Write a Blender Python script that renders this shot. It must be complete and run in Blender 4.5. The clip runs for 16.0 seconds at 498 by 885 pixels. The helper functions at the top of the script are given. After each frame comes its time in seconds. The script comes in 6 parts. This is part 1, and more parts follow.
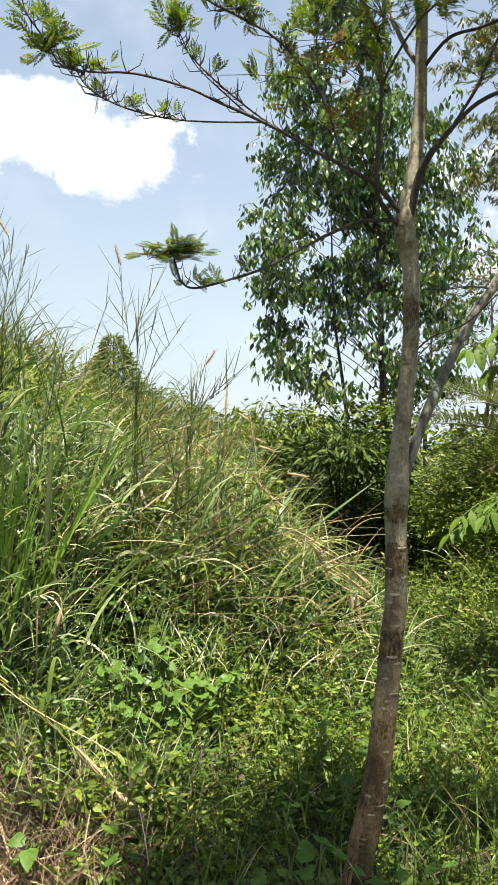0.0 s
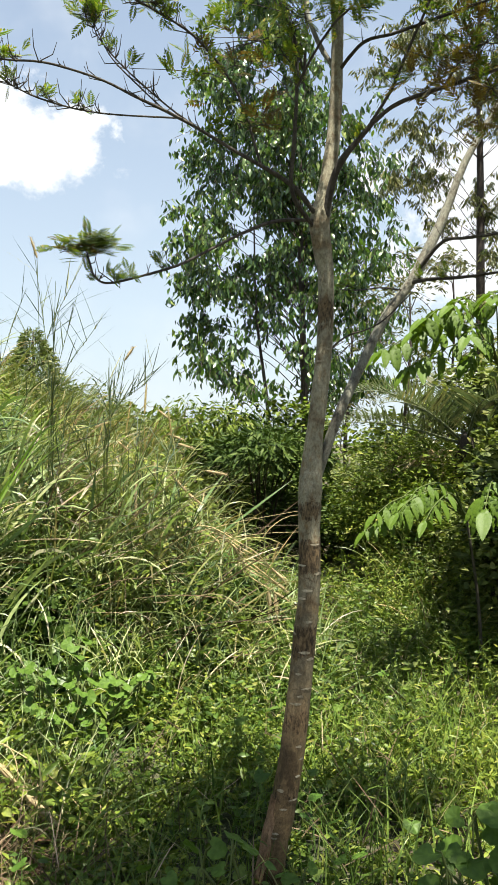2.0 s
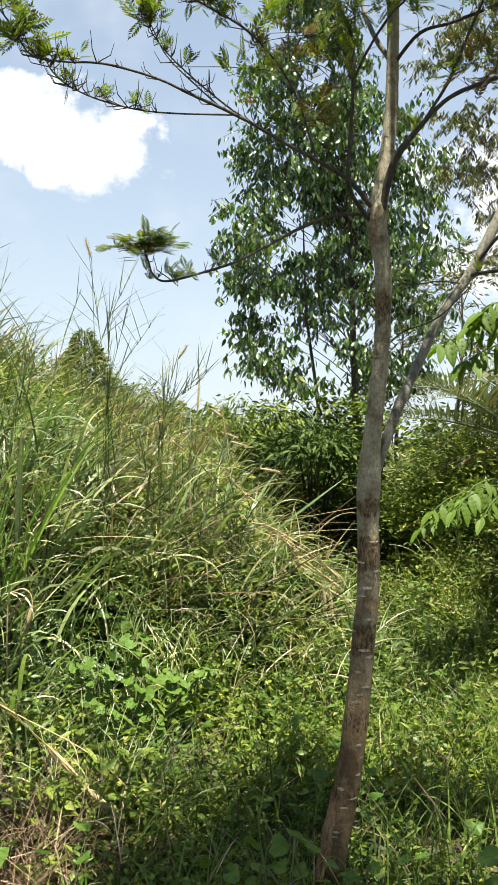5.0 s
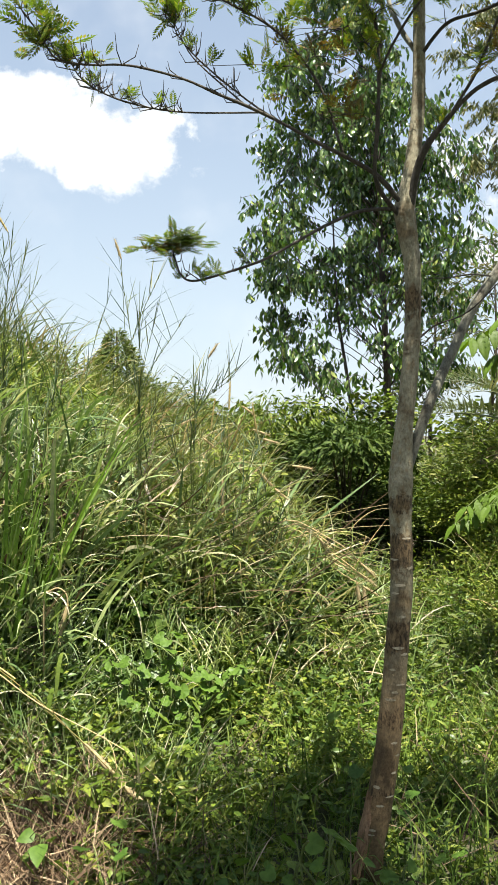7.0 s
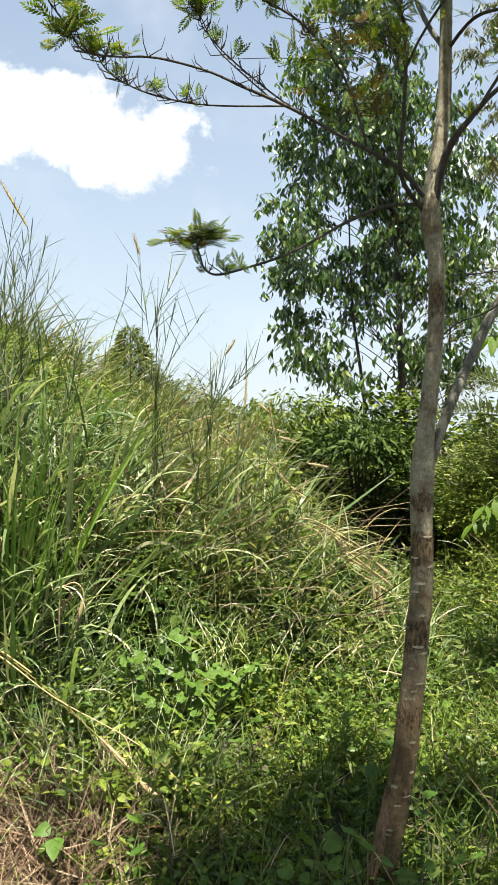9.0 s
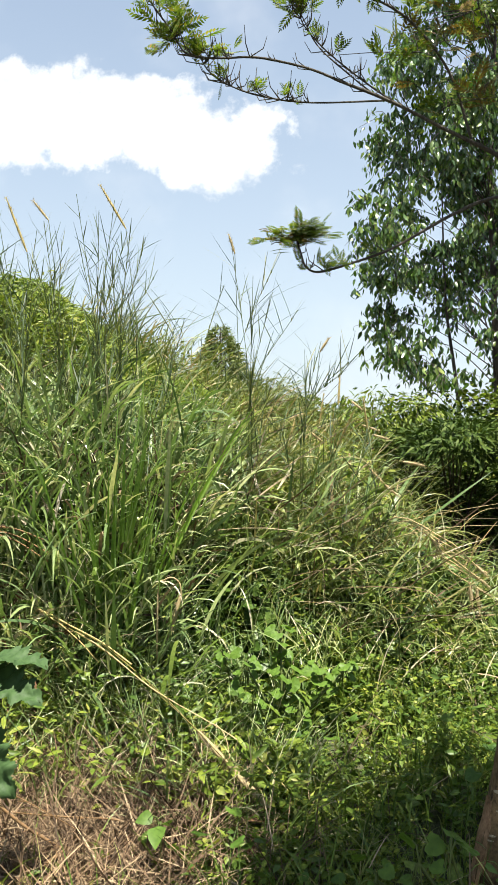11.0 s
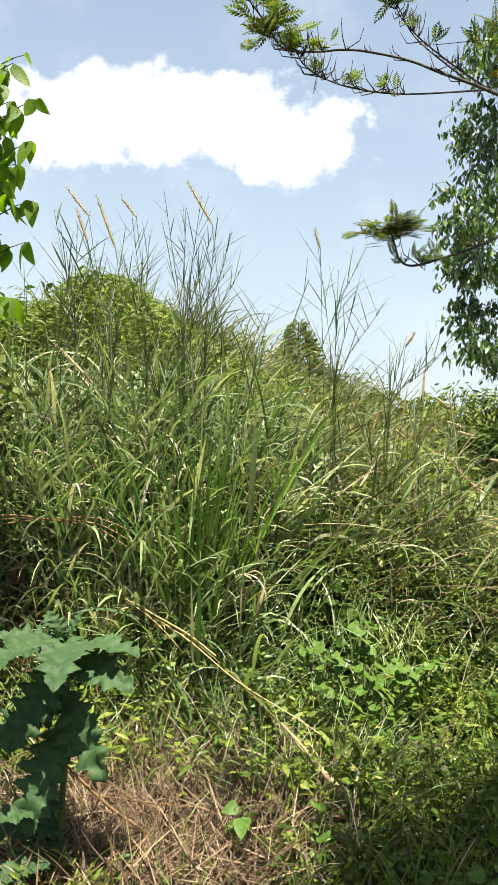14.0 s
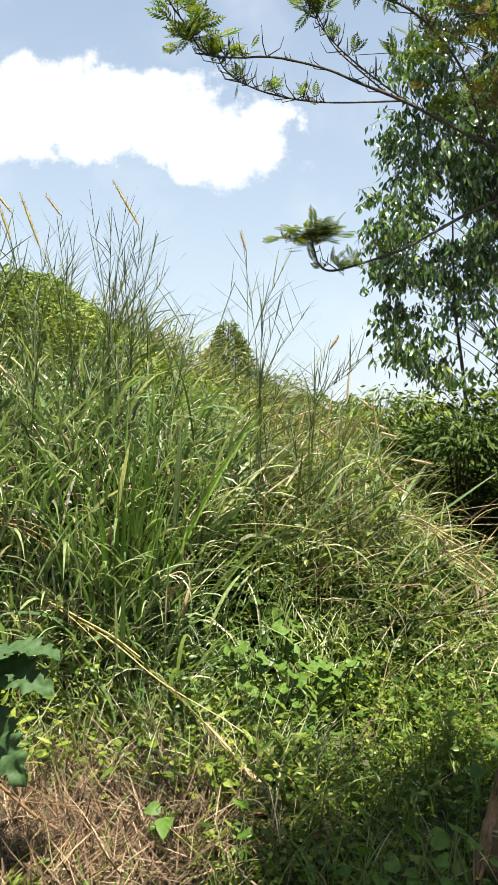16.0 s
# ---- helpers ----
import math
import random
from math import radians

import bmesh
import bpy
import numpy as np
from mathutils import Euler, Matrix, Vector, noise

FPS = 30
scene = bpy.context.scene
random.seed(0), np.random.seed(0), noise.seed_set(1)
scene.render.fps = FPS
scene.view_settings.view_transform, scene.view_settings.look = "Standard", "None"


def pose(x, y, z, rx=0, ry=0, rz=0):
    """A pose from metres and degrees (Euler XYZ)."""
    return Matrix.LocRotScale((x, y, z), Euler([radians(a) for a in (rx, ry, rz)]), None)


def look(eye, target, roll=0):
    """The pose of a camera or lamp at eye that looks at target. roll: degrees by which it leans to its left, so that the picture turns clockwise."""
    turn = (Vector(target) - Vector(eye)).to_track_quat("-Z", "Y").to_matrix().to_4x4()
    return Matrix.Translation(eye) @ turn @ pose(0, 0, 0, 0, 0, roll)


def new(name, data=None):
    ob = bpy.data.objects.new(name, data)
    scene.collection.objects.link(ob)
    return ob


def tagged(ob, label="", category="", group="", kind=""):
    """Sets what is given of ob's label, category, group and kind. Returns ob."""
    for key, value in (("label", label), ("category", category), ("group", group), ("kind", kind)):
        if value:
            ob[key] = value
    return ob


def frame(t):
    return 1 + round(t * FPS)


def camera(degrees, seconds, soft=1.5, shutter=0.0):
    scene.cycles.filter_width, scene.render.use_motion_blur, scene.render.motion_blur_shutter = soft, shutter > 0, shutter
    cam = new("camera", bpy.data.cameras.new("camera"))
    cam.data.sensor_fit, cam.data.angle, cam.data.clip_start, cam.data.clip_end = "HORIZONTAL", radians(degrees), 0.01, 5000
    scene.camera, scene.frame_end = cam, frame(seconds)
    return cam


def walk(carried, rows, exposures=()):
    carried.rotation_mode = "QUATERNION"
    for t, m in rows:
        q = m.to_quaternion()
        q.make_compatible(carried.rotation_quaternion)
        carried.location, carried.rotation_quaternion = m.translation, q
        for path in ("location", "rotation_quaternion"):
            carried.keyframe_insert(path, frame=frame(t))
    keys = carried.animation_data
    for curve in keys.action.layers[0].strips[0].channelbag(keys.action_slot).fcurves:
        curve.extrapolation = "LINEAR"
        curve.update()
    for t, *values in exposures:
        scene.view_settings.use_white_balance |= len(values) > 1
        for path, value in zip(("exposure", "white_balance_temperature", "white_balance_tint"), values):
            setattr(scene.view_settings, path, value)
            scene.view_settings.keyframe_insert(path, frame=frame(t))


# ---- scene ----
cam = camera(33.5, 16.0, soft=1.0)
PATH = [
    (0, (-0.019, -0.015, 1.501), (-0.012, 1.985, 1.502), 0.5),
    (0.5, (-0.006, -0.012, 1.499), (0.072, 1.986, 1.5), 0.7),
    (1, (-0.001, -0.011, 1.499), (0.161, 1.983, 1.499), 1.0),
    (1.5, (0.004, -0.01, 1.497), (0.192, 1.981, 1.497), 1.1),
    (2, (0.013, -0.014, 1.5), (0.202, 1.977, 1.498), 0.8),
    (2.5, (0.009, -0.016, 1.5), (0.196, 1.976, 1.498), 0.8),
    (3, (-0.003, -0.009, 1.498), (0.174, 1.983, 1.494), 0.9),
    (3.5, (-0.006, -0.009, 1.497), (0.154, 1.984, 1.495), 0.8),
    (4, (-0.011, -0.015, 1.501), (0.124, 1.98, 1.496), 0.7),
    (4.5, (-0.018, -0.011, 1.496), (0.095, 1.986, 1.49), 0.6),
    (5, (-0.019, -0.006, 1.494), (0.055, 1.992, 1.487), 0.4),
    (5.2, (-0.026, -0.009, 1.496), (0.032, 1.99, 1.488), 0.6),
    (7.5, (-0.007, 0.0, 1.5), (-0.022, 2.0, 1.484), -0.5),
    (8, (-0.021, 0.005, 1.491), (-0.035, 2.004, 1.476), -0.1),
    (10.3, (-0.072, 0.012, 1.483), (-0.174, 2.009, 1.46), 0.6),
    (10.5, (-0.079, 0.013, 1.481), (-0.209, 2.009, 1.457), 0.5),
    (11, (-0.085, 0.0, 1.484), (-0.324, 1.986, 1.462), 0.3),
    (11.5, (-0.095, -0.015, 1.486), (-0.435, 1.956, 1.466), 0.1),
    (12, (-0.113, -0.011, 1.487), (-0.501, 1.95, 1.458), 0.2),
    (12.5, (-0.133, -0.007, 1.483), (-0.54, 1.951, 1.454), 0.5),
    (13, (-0.145, -0.001, 1.48), (-0.556, 1.957, 1.447), 0.8),
    (13.5, (-0.146, 0.002, 1.476), (-0.559, 1.958, 1.442), 0.9),
    (14, (-0.135, -0.012, 1.481), (-0.549, 1.944, 1.446), 0.9),
    (14.5, (-0.126, -0.022, 1.484), (-0.532, 1.936, 1.45), 1.0),
    (15, (-0.115, -0.026, 1.483), (-0.481, 1.94, 1.452), 1.0),
    (15.5, (-0.105, -0.025, 1.483), (-0.405, 1.952, 1.452), 1.1),
    (16, (-0.101, -0.028, 1.484), (-0.353, 1.956, 1.453), 1.0),
]
walk(cam, [(t, look(eye, target, roll)) for t, eye, target, roll in PATH])

# ---- daylight ----
SUN_ELEVATION, SUN_AZIMUTH = radians(76), radians(162)     # azimuth from +y towards +x
world = bpy.data.worlds.new("sky")
scene.world = world
world.use_nodes = True
wt = world.node_tree
wt.nodes.clear()


def wmath(op, a, b=None, clamp=False):
    n = wt.nodes.new("ShaderNodeMath")
    n.operation, n.use_clamp = op, clamp
    for slot, v in enumerate((a, b)):
        if v is None:
            continue
        if isinstance(v, (int, float)):
            n.inputs[slot].default_value = v
        else:
            wt.links.new(v, n.inputs[slot])
    return n.outputs[0]


sky = wt.nodes.new("ShaderNodeTexSky")
sky.sky_type, sky.sun_disc = "NISHITA", False
sky.sun_elevation, sky.sun_rotation = SUN_ELEVATION, SUN_AZIMUTH
sky.altitude, sky.air_density, sky.dust_density, sky.ozone_density = 400, 1.0, 1.6, 0.6
coord = wt.nodes.new("ShaderNodeTexCoord").outputs["Generated"]
split = wt.nodes.new("ShaderNodeSeparateXYZ")
wt.links.new(coord, split.inputs[0])
ahead = wmath("MAXIMUM", split.outputs[1], 0.05)
across, rise = wmath("DIVIDE", split.outputs[0], ahead), wmath("DIVIDE", split.outputs[2], ahead)
plane = wt.nodes.new("ShaderNodeCombineXYZ")
wt.links.new(across, plane.inputs[0])
wt.links.new(rise, plane.inputs[1])


def fbm(scale, detail, rough, offset):
    shift = wt.nodes.new("ShaderNodeVectorMath")
    shift.operation = "ADD"
    shift.inputs[1].default_value = (offset, offset * 0.7, offset * 1.3)
    wt.links.new(plane.outputs[0], shift.inputs[0])
    n = wt.nodes.new("ShaderNodeTexNoise")
    n.inputs["Scale"].default_value, n.inputs["Detail"].default_value, n.inputs["Roughness"].default_value = scale, detail, rough
    wt.links.new(shift.outputs[0], n.inputs["Vector"])
    return n.outputs["Fac"]


puff, wisp = fbm(14, 8, 0.62, 3.1), fbm(9, 4, 0.5, 8.7)
body = None
for cx, cy, rx, ry in ((-0.155, 0.352, 0.100, 0.058), (-0.29, 0.375, 0.14, 0.060), (-0.44, 0.398, 0.14, 0.066), (-0.62, 0.405, 0.16, 0.068),
                       (0.42, 0.27, 0.17, 0.12), (0.72, 0.34, 0.2, 0.10)):
    ex = wmath("DIVIDE", wmath("SUBTRACT", across, cx), rx)
    ey = wmath("DIVIDE", wmath("SUBTRACT", rise, cy), ry)
    near = wmath("SUBTRACT", 1.0, wmath("POWER", wmath("ADD", wmath("POWER", wmath("ABSOLUTE", ex), 3.0), wmath("POWER", wmath("ABSOLUTE", ey), 3.0)), 0.3333))
    body = near if body is None else wmath("MAXIMUM", body, near)
shape = wmath("ADD", body, wmath("MULTIPLY", wmath("SUBTRACT", puff, 0.5), 2.1))
edge = wt.nodes.new("ShaderNodeMapRange")
edge.interpolation_type = "SMOOTHSTEP"
edge.inputs[1].default_value, edge.inputs[2].default_value = -0.04, 0.32
wt.links.new(shape, edge.inputs[0])
veil = wt.nodes.new("ShaderNodeMapRange")
veil.interpolation_type = "SMOOTHSTEP"
veil.inputs[1].default_value, veil.inputs[2].default_value, veil.inputs[4].default_value = 0.45, 0.8, 0.22
wt.links.new(wisp, veil.inputs[0])
front = wmath("GREATER_THAN", split.outputs[1], 0.1)
haze = wmath("MULTIPLY", wmath("POWER", 2.718, wmath("MULTIPLY", wmath("MAXIMUM", split.outputs[2], 0.0), -2.1)), 0.95)
cover = wmath("MULTIPLY", wmath("MAXIMUM", edge.outputs[0], veil.outputs[0]), front)
cloudy = wt.nodes.new("ShaderNodeMixRGB")
wt.links.new(cover, cloudy.inputs[0])
grey = wt.nodes.new("ShaderNodeMixRGB")
grey.inputs[1].default_value, grey.inputs[2].default_value = (5.1, 5.4, 5.7, 1), (6.9, 7.0, 7.0, 1)
wt.links.new(wmath("MULTIPLY", wmath("SUBTRACT", fbm(30, 6, 0.6, 5.3), 0.25), 2.2, True), grey.inputs[0])
wt.links.new(grey.outputs[0], cloudy.inputs[2])
hazy = wt.nodes.new("ShaderNodeMixRGB")
hazy.inputs[2].default_value = (4.45, 5.1, 5.45, 1)
wt.links.new(haze, hazy.inputs[0])
wt.links.new(sky.outputs[0], hazy.inputs[1])
wt.links.new(hazy.outputs[0], cloudy.inputs[1])
ground_glow = wt.nodes.new("ShaderNodeBackground")
ground_glow.inputs[1].default_value = 0.048
wt.links.new(cloudy.outputs[0], ground_glow.inputs[0])
wt.links.new(ground_glow.outputs[0], wt.nodes.new("ShaderNodeOutputWorld").inputs[0])

sun_data = bpy.data.lights.new("sun", "SUN")
sun_data.energy, sun_data.angle, sun_data.color = 5.0, radians(0.5), (1.0, 0.94, 0.83)
sun = new("sun", sun_data)
sun_way = Vector((math.sin(SUN_AZIMUTH) * math.cos(SUN_ELEVATION), math.cos(SUN_AZIMUTH) * math.cos(SUN_ELEVATION), math.sin(SUN_ELEVATION)))
sun.matrix_world = look(sun_way * 60, (0, 0, 0))
scene.view_settings.exposure = 1.95

# ---- materials ----
def material(name):
    m = bpy.data.materials.new(name)
    m.use_nodes = True
    t = m.node_tree
    t.nodes.clear()
    return m, t, t.nodes.new("ShaderNodeOutputMaterial")


def ramp(t, fac, stops):
    r = t.nodes.new("ShaderNodeValToRGB")
    e = r.color_ramp.elements
    while len(e) < len(stops):
        e.new(0.5)
    for k, (at, c) in enumerate(stops):
        e[k].position, e[k].color = at, (*c, 1)
    t.links.new(fac, r.inputs[0])
    return r.outputs[0]


def noise_tex(t, scale, detail=4, rough=0.55, stretch=None):
    n = t.nodes.new("ShaderNodeTexNoise")
    n.inputs["Scale"].default_value, n.inputs["Detail"].default_value, n.inputs["Roughness"].default_value = scale, detail, rough
    c = t.nodes.new("ShaderNodeTexCoord").outputs["Object"]
    if stretch:
        mp = t.nodes.new("ShaderNodeMapping")
        mp.inputs["Scale"].default_value = stretch
        t.links.new(c, mp.inputs[0])
        c = mp.outputs[0]
    t.links.new(c, n.inputs["Vector"])
    return n.outputs["Fac"]


def mixed(t, fac, a, b, mode="MIX"):
    m = t.nodes.new("ShaderNodeMixRGB")
    m.blend_type = mode
    for slot, v in enumerate((fac, a, b)):
        if isinstance(v, (int, float)):
            m.inputs[slot].default_value = v
        elif isinstance(v, tuple):
            m.inputs[slot].default_value = (*v, 1)
        else:
            t.links.new(v, m.inputs[slot])
    return m.outputs[0]


def leaf_material(name, stops, shine=0.4, rough=0.42, tint=(1.35, 1.45, 0.7), patch=1.2, spec=0.16):
    """Leaves: colour by leaf, blotches at two sizes, a waxy gloss and light that shines through."""
    m, t, out = material(name)
    pick = t.nodes.new("ShaderNodeNewGeometry").outputs["Random Per Island"]
    colour = ramp(t, pick, stops)
    blotch = noise_tex(t, 55, 3)
    colour = mixed(t, 1.0, colour, ramp(t, blotch, [(0.3, (0.72, 0.75, 0.7)), (0.7, (1.2, 1.15, 1.1))]), "MULTIPLY")
    colour = mixed(t, 1.0, colour, ramp(t, noise_tex(t, patch, 2), [(0.35, (0.78, 0.82, 0.8)), (0.65, (1.18, 1.12, 1.0))]), "MULTIPLY")
    p = t.nodes.new("ShaderNodeBsdfPrincipled")
    p.inputs["Roughness"].default_value = rough
    p.inputs["Specular IOR Level"].default_value = spec
    t.links.new(colour, p.inputs["Base Color"])
    bump = t.nodes.new("ShaderNodeBump")
    bump.inputs["Strength"].default_value, bump.inputs["Distance"].default_value = 0.25, 0.004
    t.links.new(blotch, bump.inputs["Height"])
    t.links.new(bump.outputs[0], p.inputs["Normal"])
    tr = t.nodes.new("ShaderNodeBsdfTranslucent")
    t.links.new(mixed(t, 1.0, colour, tint, "MULTIPLY"), tr.inputs[0])
    mx = t.nodes.new("ShaderNodeMixShader")
    mx.inputs[0].default_value = 0.68 * shine
    t.links.new(p.outputs[0], mx.inputs[1])
    t.links.new(tr.outputs[0], mx.inputs[2])
    t.links.new(mx.outputs[0], out.inputs[0])
    return m


def bark_material(name, dark, pale, band=0.0, scale=22, lichen=None, climb=None, patchy=False, belts=()):
    m, t, out = material(name)
    grain = noise_tex(t, scale, 6, 0.65, (1, 1, 0.35) if not patchy else (0.8, 0.8, 1.3))
    colour = ramp(t, grain, [(0.3, dark), (0.62, pale), (0.8, tuple(min(1, v * 1.25) for v in pale))])
    big = noise_tex(t, 2.3, 3)
    colour = mixed(t, 1.0, colour, ramp(t, big, [(0.38, (0.62, 0.6, 0.56)), (0.62, (1.15, 1.15, 1.12))]), "MULTIPLY")
    height = noise_tex(t, scale * 2.2, 8, 0.7, (1, 1, 0.5))
    if band:
        belt = ramp(t, noise_tex(t, 1.0, 3, 0.6, (3, 3, 10)), [(0.50, (0, 0, 0)), (0.60, (band, band, band))])
        crack = ramp(t, noise_tex(t, 1.0, 6, 0.7, (90, 90, 24)), [(0.42, tuple(v * 0.3 for v in dark)), (0.60, dark)])
        colour = mixed(t, belt, colour, crack)
        scar = ramp(t, noise_tex(t, 1.0, 4, 0.6, (11, 11, 8)), [(0.40, (1, 1, 1)), (0.48, (0, 0, 0))])
        colour = mixed(t, mixed(t, 1.0, scar, (0.75, 0.75, 0.75), "MULTIPLY"), colour, tuple(v * 0.45 for v in dark))
    if lichen:
        spread = ramp(t, noise_tex(t, 34, 8, 0.75, (1, 1, 0.6)), [(0.34, (0.0, 0.0, 0.0)), (0.52, (0.95, 0.95, 0.95))])
        if climb:      # grey-green lichen grows on the younger bark, higher up
            sep = t.nodes.new("ShaderNodeSeparateXYZ")
            t.links.new(t.nodes.new("ShaderNodeTexCoord").outputs["Object"], sep.inputs[0])
            rng_node = t.nodes.new("ShaderNodeMapRange")
            rng_node.inputs[1].default_value, rng_node.inputs[2].default_value = climb
            t.links.new(sep.outputs[2], rng_node.inputs[0])
            spread = mixed(t, 1.0, spread, rng_node.outputs[0], "MULTIPLY")
        if patchy:     # old bark shows through the lichen in uneven belts
            bare = ramp(t, noise_tex(t, 1.0, 4, 0.65, (4, 4, 7)), [(0.34, (0.25, 0.25, 0.25)), (0.46, (1, 1, 1))])
            spread = mixed(t, 1.0, spread, bare, "MULTIPLY")
        colour = mixed(t, spread, colour, lichen)
    if belts:          # rough, dark, cracked belts where old whorls of twigs stood
        sep = t.nodes.new("ShaderNodeSeparateXYZ")
        t.links.new(t.nodes.new("ShaderNodeTexCoord").outputs["Object"], sep.inputs[0])
        warp = t.nodes.new("ShaderNodeMath")
        warp.operation = "MULTIPLY_ADD"
        warp.inputs[1].default_value = 0.20
        t.links.new(noise_tex(t, 1.0, 6, 0.75, (38, 38, 26)), warp.inputs[0])
        t.links.new(sep.outputs[2], warp.inputs[2])
        tall = t.nodes.new("ShaderNodeMath")
        tall.operation = "MULTIPLY"
        tall.inputs[1].default_value = 1 / 3
        t.links.new(warp.outputs[0], tall.inputs[0])
        stops = [(0.0, (0, 0, 0))]
        for lo, hi in belts:
            lo, hi = lo + 0.10, hi + 0.10
            stops += [((lo - 0.012) / 3, (0, 0, 0)), (lo / 3, (0.92, 0.92, 0.92)), (hi / 3, (0.92, 0.92, 0.92)), ((hi + 0.012) / 3, (0, 0, 0))]
        fissure = ramp(t, noise_tex(t, 1.0, 6, 0.75, (110, 110, 40)), [(0.42, tuple(v * 0.22 for v in dark)), (0.50, dark), (0.62, tuple(v * 0.85 for v in pale))])
        colour = mixed(t, ramp(t, tall.outputs[0], stops), colour, fissure)
    p = t.nodes.new("ShaderNodeBsdfPrincipled")
    colour = mixed(t, 1.0, colour, ramp(t, noise_tex(t, 130, 5, 0.7, (1, 1, 0.6)), [(0.32, (0.62, 0.60, 0.58)), (0.5, (1, 1, 1)), (0.70, (1.30, 1.30, 1.28))]), "MULTIPLY")
    p.inputs["Roughness"].default_value = 0.85
    p.inputs["Specular IOR Level"].default_value = 0.25
    t.links.new(colour, p.inputs["Base Color"])
    bump = t.nodes.new("ShaderNodeBump")
    bump.inputs["Strength"].default_value, bump.inputs["Distance"].default_value = 1.0, 0.010
    t.links.new(height, bump.inputs["Height"])
    t.links.new(bump.outputs[0], p.inputs["Normal"])
    t.links.new(p.outputs[0], out.inputs[0])
    return m


def soil_material():
    m, t, out = material("soil_and_moss")
    colour = ramp(t, noise_tex(t, 9, 8, 0.65), [(0.3, (0.025, 0.018, 0.010)), (0.5, (0.055, 0.040, 0.022)), (0.68, (0.035, 0.045, 0.015))])
    colour = mixed(t, ramp(t, noise_tex(t, 0.5, 4), [(0.45, (0, 0, 0)), (0.6, (0.8, 0.8, 0.8))]), colour, (0.028, 0.045, 0.014))
    p = t.nodes.new("ShaderNodeBsdfPrincipled")
    p.inputs["Roughness"].default_value = 0.95
    t.links.new(colour, p.inputs["Base Color"])
    bump = t.nodes.new("ShaderNodeBump")
    bump.inputs["Strength"].default_value, bump.inputs["Distance"].default_value = 0.8, 0.03
    t.links.new(noise_tex(t, 30, 6), bump.inputs["Height"])
    t.links.new(bump.outputs[0], p.inputs["Normal"])
    t.links.new(p.outputs[0], out.inputs[0])
    return m


SOIL = soil_material()
HERB = leaf_material("herb_leaf", [(0.0, (0.043, 0.075, 0.011)), (0.45, (0.092, 0.139, 0.021)), (0.8, (0.136, 0.179, 0.029)), (1.0, (0.193, 0.206, 0.052))], 0.40, 0.42, spec=0.16)
LUSH = leaf_material("lush_leaf", [(0.0, (0.028, 0.057, 0.011)), (0.5, (0.056, 0.103, 0.020)), (1.0, (0.091, 0.144, 0.030))], 0.36, 0.38, spec=0.24)
SWARD = leaf_material("sward_blade", [(0.0, (0.045, 0.084, 0.019)), (0.6, (0.097, 0.155, 0.032)), (0.93, (0.157, 0.200, 0.057)), (1.0, (0.296, 0.248, 0.171))], 0.38, 0.36, (1.1, 1.3, 0.5), spec=0.2)
SPRAY = leaf_material("cane_spray_blade", [(0.0, (0.034, 0.056, 0.038)), (0.7, (0.068, 0.098, 0.058)), (1.0, (0.170, 0.170, 0.070))], 0.22, 0.5)
BROAD = leaf_material("broad_leaf", [(0.0, (0.034, 0.076, 0.013)), (0.6, (0.072, 0.132, 0.022)), (1.0, (0.118, 0.170, 0.036))], 0.38, 0.48, spec=0.18)
GRASS = leaf_material("grass_blade", [(0.0, (0.062, 0.106, 0.042)), (0.45, (0.165, 0.232, 0.097)), (0.75, (0.270, 0.312, 0.167)), (0.93, (0.391, 0.382, 0.275)), (1.0, (0.423, 0.357, 0.332))], 0.42, 0.33, (1.15, 1.3, 0.6), spec=0.22)
TANGLE = leaf_material("drooping_grass_blade", [(0.0, (0.053, 0.078, 0.022)), (0.45, (0.125, 0.164, 0.054)), (0.72, (0.194, 0.209, 0.086)), (0.90, (0.252, 0.217, 0.121)), (1.0, (0.323, 0.239, 0.144))], 0.36, 0.34, (1.15, 1.2, 0.6), spec=0.18)
BRIGHT = leaf_material("young_grass_blade", [(0.0, (0.100, 0.180, 0.038)), (0.6, (0.145, 0.235, 0.052)), (1.0, (0.220, 0.290, 0.090))], 0.50, 0.32, (1.2, 1.5, 0.5), spec=0.3)
CULM = leaf_material("grass_culm", [(0.0, (0.044, 0.071, 0.020)), (0.7, (0.075, 0.099, 0.031)), (1.0, (0.150, 0.129, 0.054))], 0.12, 0.5)
DRY_HEAD = leaf_material("dry_seed_head", [(0.0, (0.250, 0.185, 0.105)), (0.6, (0.380, 0.305, 0.185)), (1.0, (0.480, 0.410, 0.285))], 0.2, 0.75, (1.1, 1.0, 0.75))
HEAD = leaf_material("seed_head", [(0.0, (0.270, 0.205, 0.085)), (0.6, (0.380, 0.310, 0.150)), (1.0, (0.480, 0.420, 0.250))], 0.3, 0.7, (1.2, 1.1, 0.7))
YELLOW = leaf_material("yellow_leaf", [(0.0, (0.306, 0.218, 0.034)), (1.0, (0.421, 0.312, 0.067))], 0.3, 0.6, (1.1, 1.0, 0.6))
STALK = leaf_material("drying_stalk", [(0.0, (0.081, 0.081, 0.021)), (1.0, (0.143, 0.119, 0.043))], 0.1, 0.5)
RUST = leaf_material("dry_brown_stalk", [(0.0, (0.110, 0.062, 0.030)), (1.0, (0.220, 0.135, 0.070))], 0.1, 0.6)
